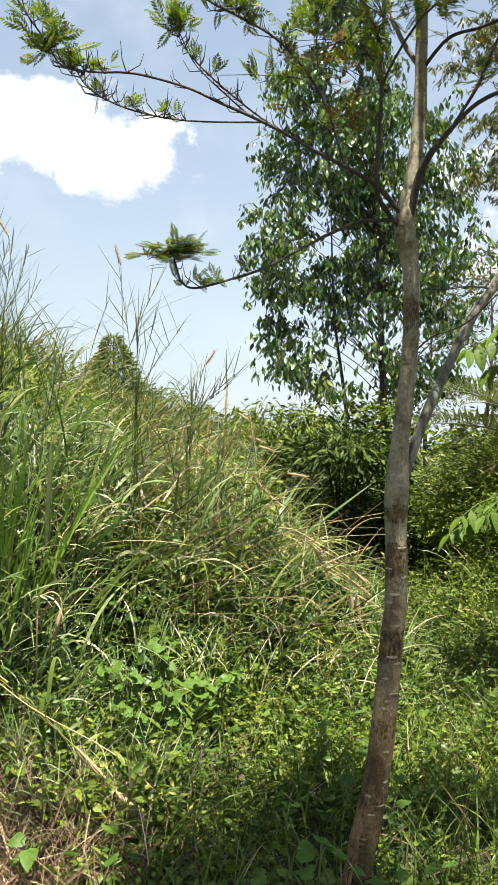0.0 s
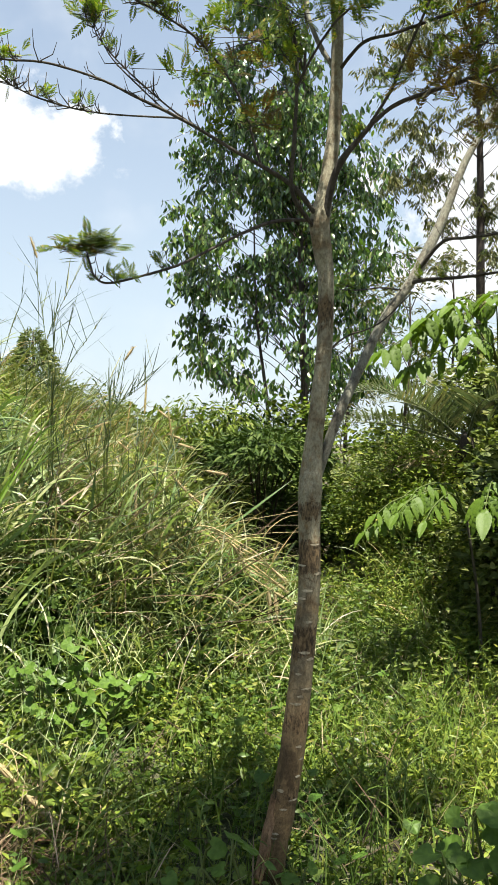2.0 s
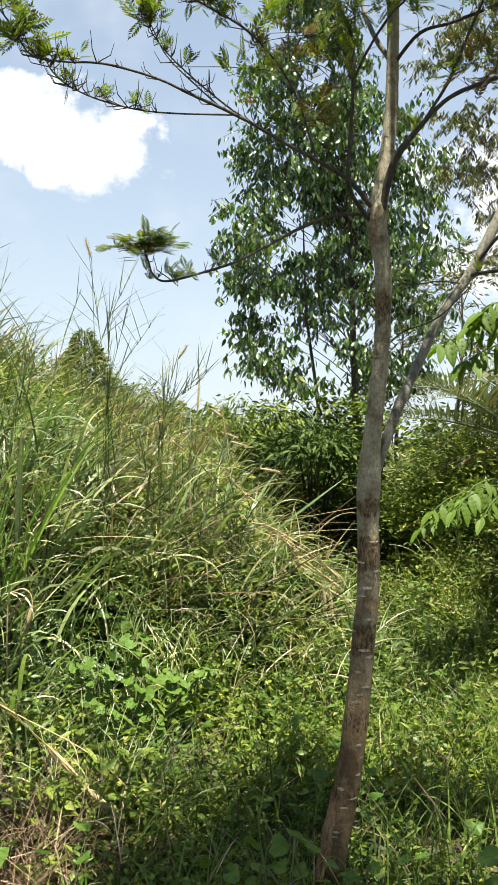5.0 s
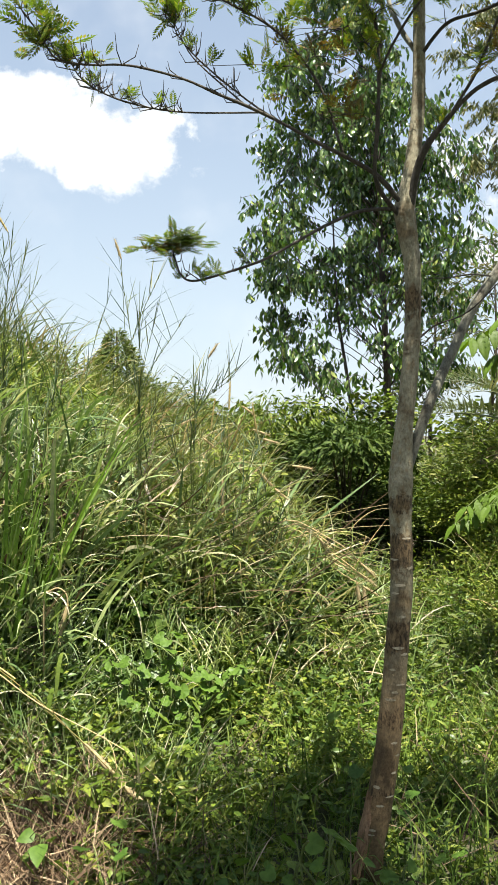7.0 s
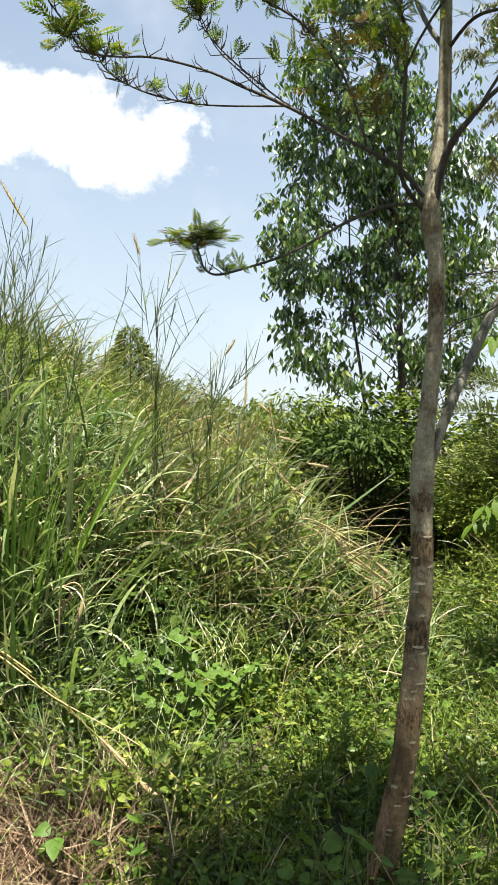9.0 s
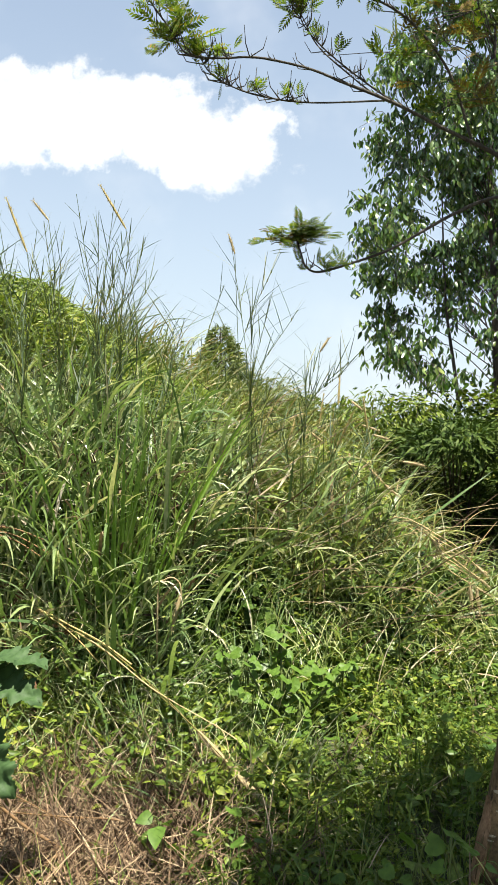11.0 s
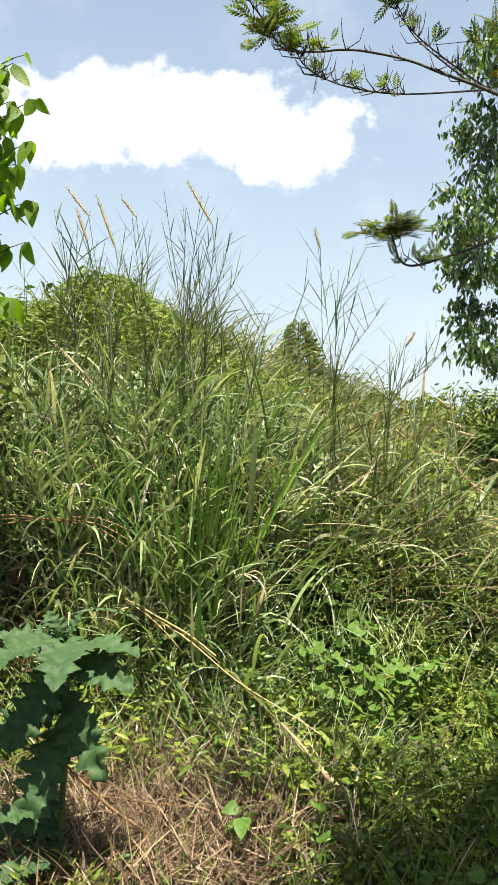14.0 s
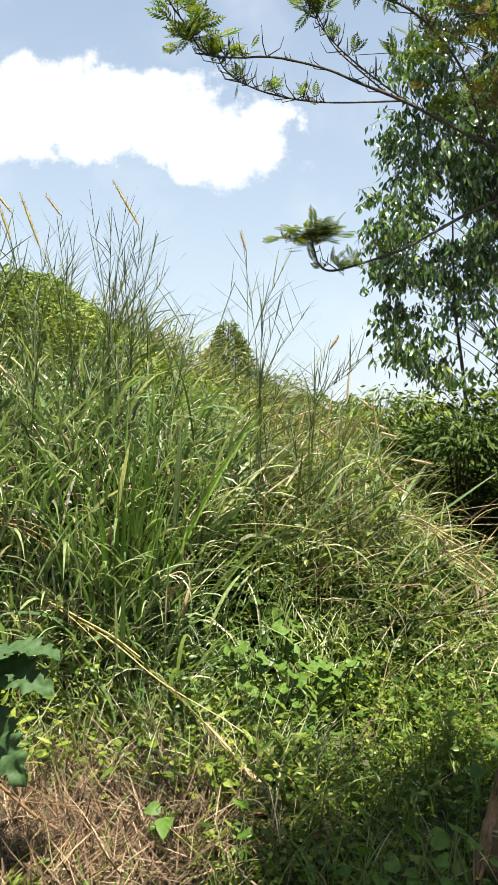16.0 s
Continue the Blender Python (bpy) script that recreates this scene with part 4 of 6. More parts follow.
for strand in ([(-0.1, 4.7, 0.75), (0.05, 4.62, 0.94), (0.224, 4.6, 1.007), (0.445, 4.6, 1.059), (0.829, 4.6, 1.131)], [(-0.05, 4.7, 0.70), (0.1, 4.62, 0.88), (0.288, 4.6, 0.947), (0.542, 4.6, 0.986), (0.831, 4.6, 0.997)]):
    fallen_stalk(strand, 0, "thin pale grass strand reaching out from the bank", DRY_HEAD, 0.6)
for hang, end in (((0.559, 4.5, 0.702), (0.015, 0, -0.149)), ((0.597, 4.5, 0.665), (0.015, 0, -0.131))):
    fallen_stalk([(0.2, 4.75, 0.45), (0.33, 4.62, 0.80), (0.46, 4.55, 0.80), np.array(hang) - (0.03, 0, -0.05), hang], float(np.linalg.norm(end)), "pale yellow seed spike drooping from the bank", STALK, 0.7, DRY_HEAD, 0.012, np.array(end))
for foot, base, tip, gold in (
        ((-1.15, 4.5, 0.6), (-1.281, 4.35, 2.581), (-1.427, 4.35, 2.825), True), ((-1.65, 4.4, 0.6), (-1.775, 4.2, 2.435), (-1.891, 4.2, 2.726), True),
        ((-1.75, 4.4, 0.6), (-1.932, 4.2, 2.616), (-2.062, 4.2, 2.773), False), ((-1.8, 4.4, 0.6), (-1.937, 4.2, 2.476), (-2.004, 4.2, 2.655), True),
        ((-1.7, 4.1, 0.5), (-1.79, 3.95, 1.694), (-1.993, 3.95, 1.896), False), ((-0.65, 4.5, 0.5), (-0.703, 4.45, 2.457), (-0.738, 4.45, 2.565), False),
        ((-1.6, 4.6, 0.6), (-1.769, 4.5, 2.678), (-1.863, 4.5, 2.794), False), ((-0.35, 4.6, 0.5), (-0.246, 4.6, 1.938), (-0.196, 4.6, 2.015), False)):
    a, b, c = (np.array(v) for v in (foot, base, tip))
    run = c - b
    fallen_stalk([a, a + (b - a) * (0.35, 0.35, 0.5), b], float(np.linalg.norm(run)), "tall grass stalk with golden seed spike" if gold else "tall grass stalk with brown seed spike", CULM, 0.8, HEAD if gold else DRY_HEAD, 0.0075, run)
for bend, end, length in (((-0.12, 5.50, 1.72), (-0.07, 5.50, 1.70), 0.10),
                          ((-0.10, 5.20, 1.56), (-0.00, 5.20, 1.54), 0.11),
                          ((-0.03, 5.10, 1.49), (0.06, 5.10, 1.48), 0.10),
                          ((-0.06, 4.80, 1.36), (0.03, 4.80, 1.29), 0.12),
                          ((0.14, 4.70, 1.33), (0.22, 4.70, 1.33), 0.12),
                          ((-0.19, 4.70, 1.45), (-0.18, 4.70, 1.26), 0.20),
                          ((-0.09, 5.00, 1.45), (-0.08, 5.00, 1.37), 0.10),
                          ((-0.39, 5.30, 1.53), (-0.32, 5.30, 1.49), 0.10),
                          ((-0.52, 5.40, 1.55), (-0.47, 5.40, 1.58), 0.10),
                          ((0.05, 4.70, 1.24), (0.12, 4.70, 1.20), 0.10)):
    a, b = np.array(bend), np.array(end)
    fallen_stalk([(a[0] - 0.12, a[1] + 0.1, float(ground_height(a[0], a[1])) + 0.05), a - (0.07, 0, 0.12), a, b], length, "pale foxtail nodding over the bank", STALK, 0.6, DRY_HEAD, 0.009)


def cane(foot, joint, tips, leaves=15, size=0.26, wide=1.0):
    """One cane stem that splits at a joint into long straight-bladed shoots."""
    foot, joint = np.array(foot, float), np.array(joint, float)
    root = thing("grass_clump", tuple(foot), "tall cane grass shoot fanning out against the sky", "grass", "clumps of tall grass")
    for tip in tips:
        line = smooth_line([(0, 0, 0), (joint - foot) * (0.5, 0.5, 0.55), joint - foot, np.array(tip) - foot], 5)
        part("culm", culm_pieces(line, 0.0026, leaves, size, 0.40, wide), [CULM, SPRAY], root)


cane((-0.62, 4.5, 0.25), (-0.615, 4.45, 1.70), [(-0.72, 4.45, 2.5), (-0.60, 4.42, 2.33), (-0.36, 4.45, 2.15), (-0.50, 4.48, 2.25), (-0.78, 4.5, 2.1)])
cane((-0.36, 4.65, 0.25), (-0.326, 4.6, 1.60), [(-0.02, 4.6, 1.94), (-0.10, 4.6, 1.84), (-0.24, 4.62, 2.0), (-0.33, 4.6, 1.95)])
cane((-1.75, 4.2, 0.25), (-1.80, 4.2, 1.9), [(-1.95, 4.2, 2.5), (-1.72, 4.2, 2.55), (-1.60, 4.2, 2.35), (-2.1, 4.2, 2.3)])

cane((-1.40, 4.35, 0.3), (-1.42, 4.3, 1.95), [(-1.54, 4.3, 2.76), (-1.41, 4.28, 2.66), (-1.33, 4.3, 2.72), (-1.26, 4.3, 2.55), (-1.52, 4.32, 2.45)], 26, 0.20)
cane((-1.20, 4.35, 0.3), (-1.30, 4.3, 1.90), [(-1.24, 4.3, 2.60), (-1.16, 4.3, 2.52), (-1.36, 4.3, 2.50), (-1.10, 4.32, 2.35)], 26, 0.20)
cane((-1.60, 4.35, 0.3), (-1.64, 4.3, 2.0), [(-1.72, 4.3, 2.62), (-1.62, 4.3, 2.52), (-1.80, 4.3, 2.45)], 20, 0.22)
cane((-1.95, 4.3, 0.3), (-2.05, 4.3, 2.0), [(-2.18, 4.3, 2.68), (-2.04, 4.3, 2.60), (-1.92, 4.3, 2.50)], 12, 0.34, 2.6)


def dead_weed(x, y, tips):
    """A withered weed: brown stems hung with curled dead leaves."""
    base = np.array((x, y, float(ground_height(x, y)) - 0.02))
    root = thing("dead_weed", tuple(base), "withered brown weed with curled dead leaves", "weed")
    for tip in tips:
        line = smooth_line([(0, 0, 0), (np.array(tip) - base) * (0.4, 0.4, 0.7), np.array(tip) - base], 6)
        stem = part("stem", [(*p, 0) for p in tube(line, (0.004, 0.003, 0.0015), 5)], RUST, root)
        k = 46
        at = line[rng.integers(4, len(line), k)] + rng.normal(0, 0.018, (k, 3))
        bulk("foliage", [(*strew(leaf_shape(4, 0.35, 0.7, 0.5), at, around(k, -1.0, 0.2), around(k, -0.3, 0.8), rng.uniform(0.03, 0.07, k)), 0)], DEAD, stem)


dead_weed(-1.95, 3.5, [(-2.02, 3.5, 0.75), (-1.94, 3.48, 0.85), (-1.88, 3.5, 0.72), (-1.98, 3.45, 0.60), (-2.10, 3.5, 0.70), (-1.82, 3.52, 0.60)])

# ---- trees ----
rng = np.random.default_rng(22)
def near_tree():
    """The slender silky oak by the camera: a forked trunk, long bare limbs and feathery leaf tufts."""
    base = np.array((0.34, 2.70, float(ground_height(0.34, 2.70)) - 0.08))
    root = thing("silky_oak_tree", tuple(base), "slender forked silky oak with ringed grey-brown trunk and feathery leaves", "tree")

    def limb(name, points, radii, mat, sides=8, rough=0.02, parent=root, label="", per=6):
        line = smooth_line(points, per)
        line[1:-1] += rng.normal(0, 0.1 * min(np.atleast_1d(radii)), (len(line) - 2, 3))
        o = base
        return part(name, [(*p, 0) for p in tube(line - o, radii, sides, rough)], mat, parent, label), line

    trunk, bole = limb("trunk", [(0.335, 2.70, -0.10), (0.354, 2.70, 0.04), (0.373, 2.7, 0.164), (0.402, 2.705, 0.30), (0.425, 2.71, 0.439), (0.449, 2.715, 0.64), (0.468, 2.72, 0.848), (0.479, 2.72, 0.97), (0.481, 2.72, 1.093), (0.479, 2.72, 1.22), (0.480, 2.72, 1.338),
                   (0.486, 2.73, 1.42), (0.495, 2.73, 1.53), (0.521, 2.74, 1.774), (0.53, 2.75, 1.928), (0.527, 2.75, 2.08), (0.506, 2.75, 2.232), (0.528, 2.76, 2.37), (0.557, 2.78, 2.589),
                   (0.567, 2.8, 2.83), (0.566, 2.8, 3.024), (0.576, 2.82, 3.329), (0.58, 2.82, 3.7), (0.57, 2.85, 4.2), (0.6, 2.9, 4.8)],
         (0.056, 0.050, 0.045, 0.043, 0.042, 0.040, 0.0385, 0.037, 0.0365, 0.036, 0.041, 0.037, 0.029, 0.027, 0.0265, 0.027, 0.035, 0.027, 0.023, 0.021, 0.020, 0.018, 0.015, 0.011, 0.005),
         BARK, 18, 0.022, label="brown bark ringed with pale scars, lichened grey-green higher up", per=9)
    heights = np.concatenate((np.linspace(0.22, 1.14, 26) + rng.uniform(-0.03, 0.03, 26), rng.uniform(1.45, 2.6, 7)))
    for h in heights:
        i = int(np.argmin(np.abs(bole[:, 2] - h)))
        r = float(np.interp(h, (-0.1, 0.16, 0.85, 1.3, 1.6, 2.1, 2.6), (0.056, 0.045, 0.0385, 0.037, 0.0285, 0.027, 0.024))) * 1.03
        face, half, tall = rng.normal(-1.57, 0.9), rng.uniform(0.010, 0.022) / r, rng.uniform(0.003, 0.0065)
        v = [bole[i] - base + (r * 1.03 * math.cos(face), r * 1.03 * math.sin(face), 0)]
        for k in range(12):
            b = face + half * math.cos(6.283 * k / 12) * rng.uniform(0.85, 1.1)
            v.append(bole[i] - base + (r * math.cos(b), r * math.sin(b), tall * math.sin(6.283 * k / 12) * rng.uniform(0.7, 1.2)))
        part("bark_scar", [(v, [(0, 1 + k, 1 + (k + 1) % 12) for k in range(12)])], SCAR, trunk)
    wound = []
    for k in range(9):
        h = 0.02 + 0.31 * k / 8
        i = int(np.argmin(np.abs(bole[:, 2] - h)))
        r = float(np.interp(h, (-0.1, 0.16, 0.4), (0.054, 0.046, 0.044))) * 1.05
        for b in np.linspace(2.95, 3.55 + 0.75 * math.sin(math.pi * (k + 1) / 10) + rng.uniform(-0.12, 0.12), 6):
            wound.append(bole[i] - base + (r * math.cos(b), r * math.sin(b), rng.uniform(-0.008, 0.008)))
    part("bark_wound", [(wound, [(6 * k + c, 6 * k + c + 1, 6 * k + c + 7, 6 * k + c + 6) for k in range(8) for c in range(5)])], WOUND, trunk, "torn orange-brown wood")
    limb("limb", [(0.487, 2.72, 1.34), (0.571, 2.76, 1.567), (0.66, 2.82, 1.746), (0.778, 2.9, 1.958), (0.9, 2.97, 2.118), (1.019, 3.02, 2.345), (1.121, 3.07, 2.578), (1.219, 3.1, 2.746), (1.372, 3.15, 3.019), (1.458, 3.2, 3.41), (1.5, 3.3, 4.0)],
         (0.016, 0.018, 0.017, 0.017, 0.021, 0.015, 0.013, 0.011, 0.009, 0.006), PALE_BARK, 12, 0.015, label="grey leaning limb")
    limbs = {
        "r2": ([(0.512, 2.75, 2.20), (0.544, 2.7, 2.389), (0.607, 2.65, 2.487), (0.705, 2.6, 2.583), (0.837, 2.55, 2.627), (1.004, 2.5, 2.674), (1.159, 2.45, 2.739)], (0.016, 0.014, 0.010, 0.008, 0.006, 0.003)),
        "r3": ([(0.62, 2.635, 2.50), (0.704, 2.6, 2.637), (0.752, 2.58, 2.758), (0.813, 2.55, 2.908), (0.849, 2.5, 3.025)], (0.007, 0.006, 0.005, 0.003)),
        "r4": ([(0.563, 2.8, 2.77), (0.637, 2.72, 2.845), (0.722, 2.68, 2.859), (0.812, 2.6, 2.862), (1.0, 2.5, 2.90)], (0.009, 0.007, 0.006, 0.004)),
        "l4": ([(0.562, 2.8, 2.78), (0.506, 2.85, 2.909), (0.472, 2.9, 3.051), (0.456, 2.95, 3.26)], (0.011, 0.010, 0.008, 0.005)),
        "v": ([(0.49, 2.75, 2.22), (0.396, 2.65, 2.311), (0.395, 2.62, 2.465), (0.398, 2.6, 2.638), (0.39, 2.6, 2.781), (0.356, 2.6, 2.86), (0.314, 2.6, 2.973)], (0.010, 0.008, 0.007, 0.007, 0.006, 0.003)),
        "vb": ([(0.394, 2.6, 2.62), (0.437, 2.55, 2.707), (0.497, 2.5, 2.791), (0.566, 2.5, 2.865), (0.62, 2.48, 2.97)], (0.005, 0.004, 0.002)),
        "a": ([(0.51, 2.75, 2.25), (0.394, 2.7, 2.354), (0.217, 2.62, 2.42), (0.036, 2.55, 2.491), (-0.101, 2.5, 2.532), (-0.217, 2.47, 2.57), (-0.36, 2.42, 2.585), (-0.459, 2.38, 2.57), (-0.554, 2.36, 2.577), (-0.601, 2.34, 2.643), (-0.649, 2.33, 2.707), (-0.709, 2.3, 2.792)],
              (0.012, 0.0085, 0.0062, 0.0054, 0.0046, 0.004, 0.0036, 0.0032, 0.003, 0.002)),
        "a2": ([(0.02, 2.555, 2.497), (-0.184, 2.5, 2.477), (-0.313, 2.46, 2.479), (-0.422, 2.43, 2.502), (-0.498, 2.41, 2.545), (-0.53, 2.37, 2.60)], (0.0036, 0.003, 0.0028, 0.0024, 0.0018)),
        "a3": ([(0.07, 2.56, 2.478), (-0.035, 2.6, 2.569), (-0.161, 2.62, 2.685), (-0.233, 2.62, 2.769), (-0.251, 2.62, 2.83)], (0.004, 0.003, 0.0025, 0.0018)),
        "a5": ([(-0.02, 2.53, 2.51), (-0.10, 2.58, 2.60), (-0.19, 2.61, 2.70), (-0.24, 2.62, 2.80)], (0.003, 0.0025, 0.002)),
        "a4": ([(0.293, 2.655, 2.395), (0.21, 2.6, 2.60), (0.083, 2.55, 2.738), (-0.055, 2.5, 2.798), (-0.154, 2.45, 2.824), (-0.3, 2.4, 2.9)], (0.006, 0.005, 0.004, 0.002)),
        "b": ([(0.50, 2.75, 2.25), (0.353, 2.66, 2.221), (0.22, 2.6, 2.155), (0.043, 2.52, 2.042), (-0.075, 2.48, 1.992), (-0.172, 2.45, 1.961), (-0.212, 2.44, 1.974), (-0.229, 2.43, 2.02), (-0.24, 2.43, 2.06)], (0.008, 0.007, 0.005, 0.004, 0.004, 0.003, 0.002)),
        "h1": ([(0.87, 2.96, 2.09), (0.941, 2.9, 2.096), (1.01, 2.8, 2.085), (1.096, 2.7, 2.083), (1.204, 2.6, 2.093)], (0.009, 0.007, 0.006, 0.004)),
        "h2": ([(0.905, 2.975, 2.13), (0.981, 2.9, 2.23), (1.028, 2.8, 2.223), (1.094, 2.7, 2.215), (1.2, 2.6, 2.23)], (0.010, 0.007, 0.006, 0.004)),
        "c1": ([(0.56, 2.79, 2.9), (0.45, 2.6, 3.4), (0.3, 2.4, 3.8)], (0.012, 0.009, 0.004)),
        "c2": ([(0.58, 2.82, 3.3), (0.65, 2.6, 3.8), (0.8, 2.5, 4.5)], (0.012, 0.009, 0.004)),
        "c3": ([(1.40, 3.17, 3.1), (1.2, 3.5, 3.5), (1.1, 3.9, 3.8)], (0.010, 0.007, 0.004)),
        "c4": ([(0.58, 2.83, 3.6), (0.5, 2.7, 4.0), (0.42, 2.55, 4.4)], (0.010, 0.007, 0.004)),
        "w1": ([(0.53, 2.745, 1.80), (0.60, 2.75, 1.86), (0.70, 2.7, 1.90), (0.80, 2.66, 2.0)], (0.004, 0.003, 0.002)),
        "w2": ([(0.85, 2.94, 2.06), (0.75, 2.85, 2.05), (0.66, 2.8, 2.03), (0.58, 2.75, 2.02)], (0.004, 0.003, 0.002)),
    }
    lines = {}
    for key, (points, radii) in limbs.items():
        ob, line = limb("branch", points, tuple(0.85 * r for r in radii), PALE_BARK if key in ("l4", "c1", "c2", "c4") else TWIG, 7, 0.10)
        lines[key] = line
        if key in ("a", "a2", "a3", "a4", "b", "v", "r2", "r4", "h1", "h2"):
            k = 60 if key in ("a", "a4", "a3", "a2") else 12
            idx = rng.integers(len(line) // 4, len(line) - 1, k)
            for i in idx:
                d = unit(around(1, -0.2, 0.9)[0] + 0.6 * (line[i + 1] - line[i]) / 0.03)
                p = line[i] - base
                length = rng.uniform(0.015, 0.095)
                part("twig", [(*q, 0) for q in tube(np.array((p, p + d * length * 0.6, p + unit(d + 0.5 * UP) * length)), (0.0019, 0.0014, 0.0008), 5)], TWIG, ob)

    def tuft(at, count, spread, size, mat, flat=0.0):
        """Feathery leaves that stand out round a twig's end."""
        at = np.asarray(at, float) - base
        d = unit(around(count, -0.35 if not flat else -0.2, 0.8 if not flat else 0.3) + (0.5 if not flat else 0.12) * UP)
        p = at + spread * rng.normal(0, 1, (count, 3)) * np.array((1, 0.7, 0.45) if not flat else (0.8, 0.6, 0.25))
        if flat:
            d = unit(d * (1, 0.4, 1))
        n = unit(UP + np.array((0, -0.35 * flat, 0)) + 0.5 * rng.normal(0, 1, (count, 3)))
        count_more = 2 * count
        d = np.concatenate((d, unit(d + (0.5 if not flat else 0.2) * rng.normal(0, 1, d.shape))))
        p = np.concatenate((p, p + 0.35 * spread * rng.normal(0, 1, p.shape)))
        n = np.concatenate((n, n))
        s = 0.72 * size * rng.uniform(0.6, 1.15, count_more)
        twig = []
        for k in range(0, count, 2 if not flat else 6):
            twig += [(*q, 1) for q in tube(np.array((at, (at + p[k]) / 2 + (0, 0, 0.004), p[k])), (0.0018, 0.0014, 0.001), 4)]
        bulk("leaf_tuft", [(*strew(FEATHER, p, d, n, s), 0)] + twig, [mat, TWIG], root)

    tuft((-0.25, 2.62, 2.83), 26, 0.028, 0.10, FERNY)
    tuft((-0.290, 2.43, 2.045), 14, 0.028, 0.070, FERNY, 1.0)
    tuft((-0.245, 2.43, 2.062), 36, 0.034, 0.075, FERNY, 1.0)
    tuft((-0.190, 2.43, 2.078), 30, 0.030, 0.075, FERNY, 1.0)
    tuft((-0.245, 2.43, 2.048), 18, 0.035, 0.060, RUSTY, 1.0)
    tuft((-0.59, 2.35, 2.62), 22, 0.035, 0.11, FERNY)
    tuft((-0.64, 2.34, 2.69), 10, 0.025, 0.10, FERNY)
    tuft((-0.53, 2.37, 2.58), 12, 0.02, 0.08, FERNY)
    tuft((-0.06, 2.5, 2.82), 26, 0.035, 0.09, FERNY)
    tuft((-0.16, 2.46, 2.86), 20, 0.03, 0.09, FERNY)
    for key, places in (("a2", (0.35, 0.5, 0.72)), ("b", (0.45, 0.55, 0.62, 0.7)), ("a3", (0.6,)), ("a", (0.62,)), ("r2", (0.35,)), ("v", (0.5, 0.7)), ("h1", (0.15, 0.4)), ("w2", (0.9,))):
        for s in places:
            i = int(s * (len(lines[key]) - 1))
            tuft(lines[key][i] + (0, 0, 0.01), 5, 0.012, 0.065, FERNY)
    for p, n, spread, mat in (((0.29, 2.65, 2.80), 26, 0.07, FERNY), ((0.20, 2.62, 2.70), 16, 0.05, RUSTY), ((0.40, 2.6, 2.86), 24, 0.06, FERNY), ((0.36, 2.62, 2.74), 14, 0.05, FERNY),
                              ((0.12, 2.6, 2.66), 14, 0.04, FERNY), ((0.22, 2.62, 2.50), 10, 0.04, FERNY), ((0.31, 2.63, 2.52), 10, 0.03, RUSTY), ((0.57, 2.5, 2.84), 22, 0.035, FERNY),
                              ((0.68, 2.58, 2.67), 12, 0.02, FERNY), ((0.50, 2.5, 2.95), 24, 0.05, FERNY), ((0.90, 2.55, 2.70), 34, 0.06, RUSTY), ((1.00, 2.5, 2.62), 34, 0.06, RUSTY),
                              ((0.98, 2.5, 2.76), 34, 0.07, FERNY), ((1.12, 2.46, 2.72), 34, 0.07, FERNY), ((1.08, 2.5, 2.55), 26, 0.06, RUSTY), ((0.84, 2.52, 2.98), 26, 0.06, FERNY),
                              ((1.0, 2.5, 2.90), 26, 0.06, FERNY), ((0.31, 2.6, 2.97), 26, 0.06, FERNY), ((0.15, 2.6, 2.93), 20, 0.05, FERNY), ((1.15, 2.62, 2.10), 10, 0.03, FERNY), ((1.05, 2.6, 2.84), 40, 0.08, RUSTY), ((1.16, 2.6, 2.90), 40, 0.08, FERNY), ((1.2, 2.6, 2.62), 34, 0.07, FERNY), ((1.22, 2.5, 2.78), 40, 0.07, RUSTY), ((1.1, 2.55, 3.0), 34, 0.08, FERNY)):
        tuft(p, max(4, int(0.75 * n)), spread * 1.6, 0.115, mat)
    # Unseen tufts high overhead, added to shade the ground round the trunk.
    for p in ((0.6, 1.5, 4.1), (0.45, 1.45, 4.0), (0.25, 1.35, 3.9), (0.35, 1.5, 3.7), (0.55, 1.7, 4.2), (0.15, 1.6, 4.0)):
        tuft(p, 24, 0.17, 0.28, FERNY)
    # More unseen shade tufts, each with a branch added to carry it.
    for q in ((0.5, 1.6, 3.9), (0.4, 1.75, 3.9), (0.3, 1.6, 4.0), (0.45, 1.35, 3.9), (0.25, 1.5, 3.9), (0.2, 1.75, 3.9), (0.32, 1.85, 4.0), (1.15, 1.15, 4.1), (0.9, 1.2, 4.0), (1.3, 1.35, 4.0), (1.0, 1.3, 4.1), (1.5, 1.15, 4.1), (0.3, 1.25, 4.1), (1.2, 1.0, 3.9), (0.95, 0.95, 4.1), (1.4, 1.0, 4.0), (1.6, 1.3, 4.1), (1.3, 1.15, 3.9), (1.05, 1.1, 3.95), (1.45, 1.3, 3.9), (1.25, 0.9, 4.0), (0.42, 2.0, 4.0), (0.58, 1.95, 4.1)):
        tuft(q, 28, 0.13, 0.28, FERNY)
        limb("branch", [(0.578, 2.82, 3.5), ((0.578 + q[0]) / 2, (2.82 + q[1]) / 2, (3.5 + q[2]) / 2 + 0.08), q], (0.011, 0.008, 0.004), TWIG, 7, 0.06)


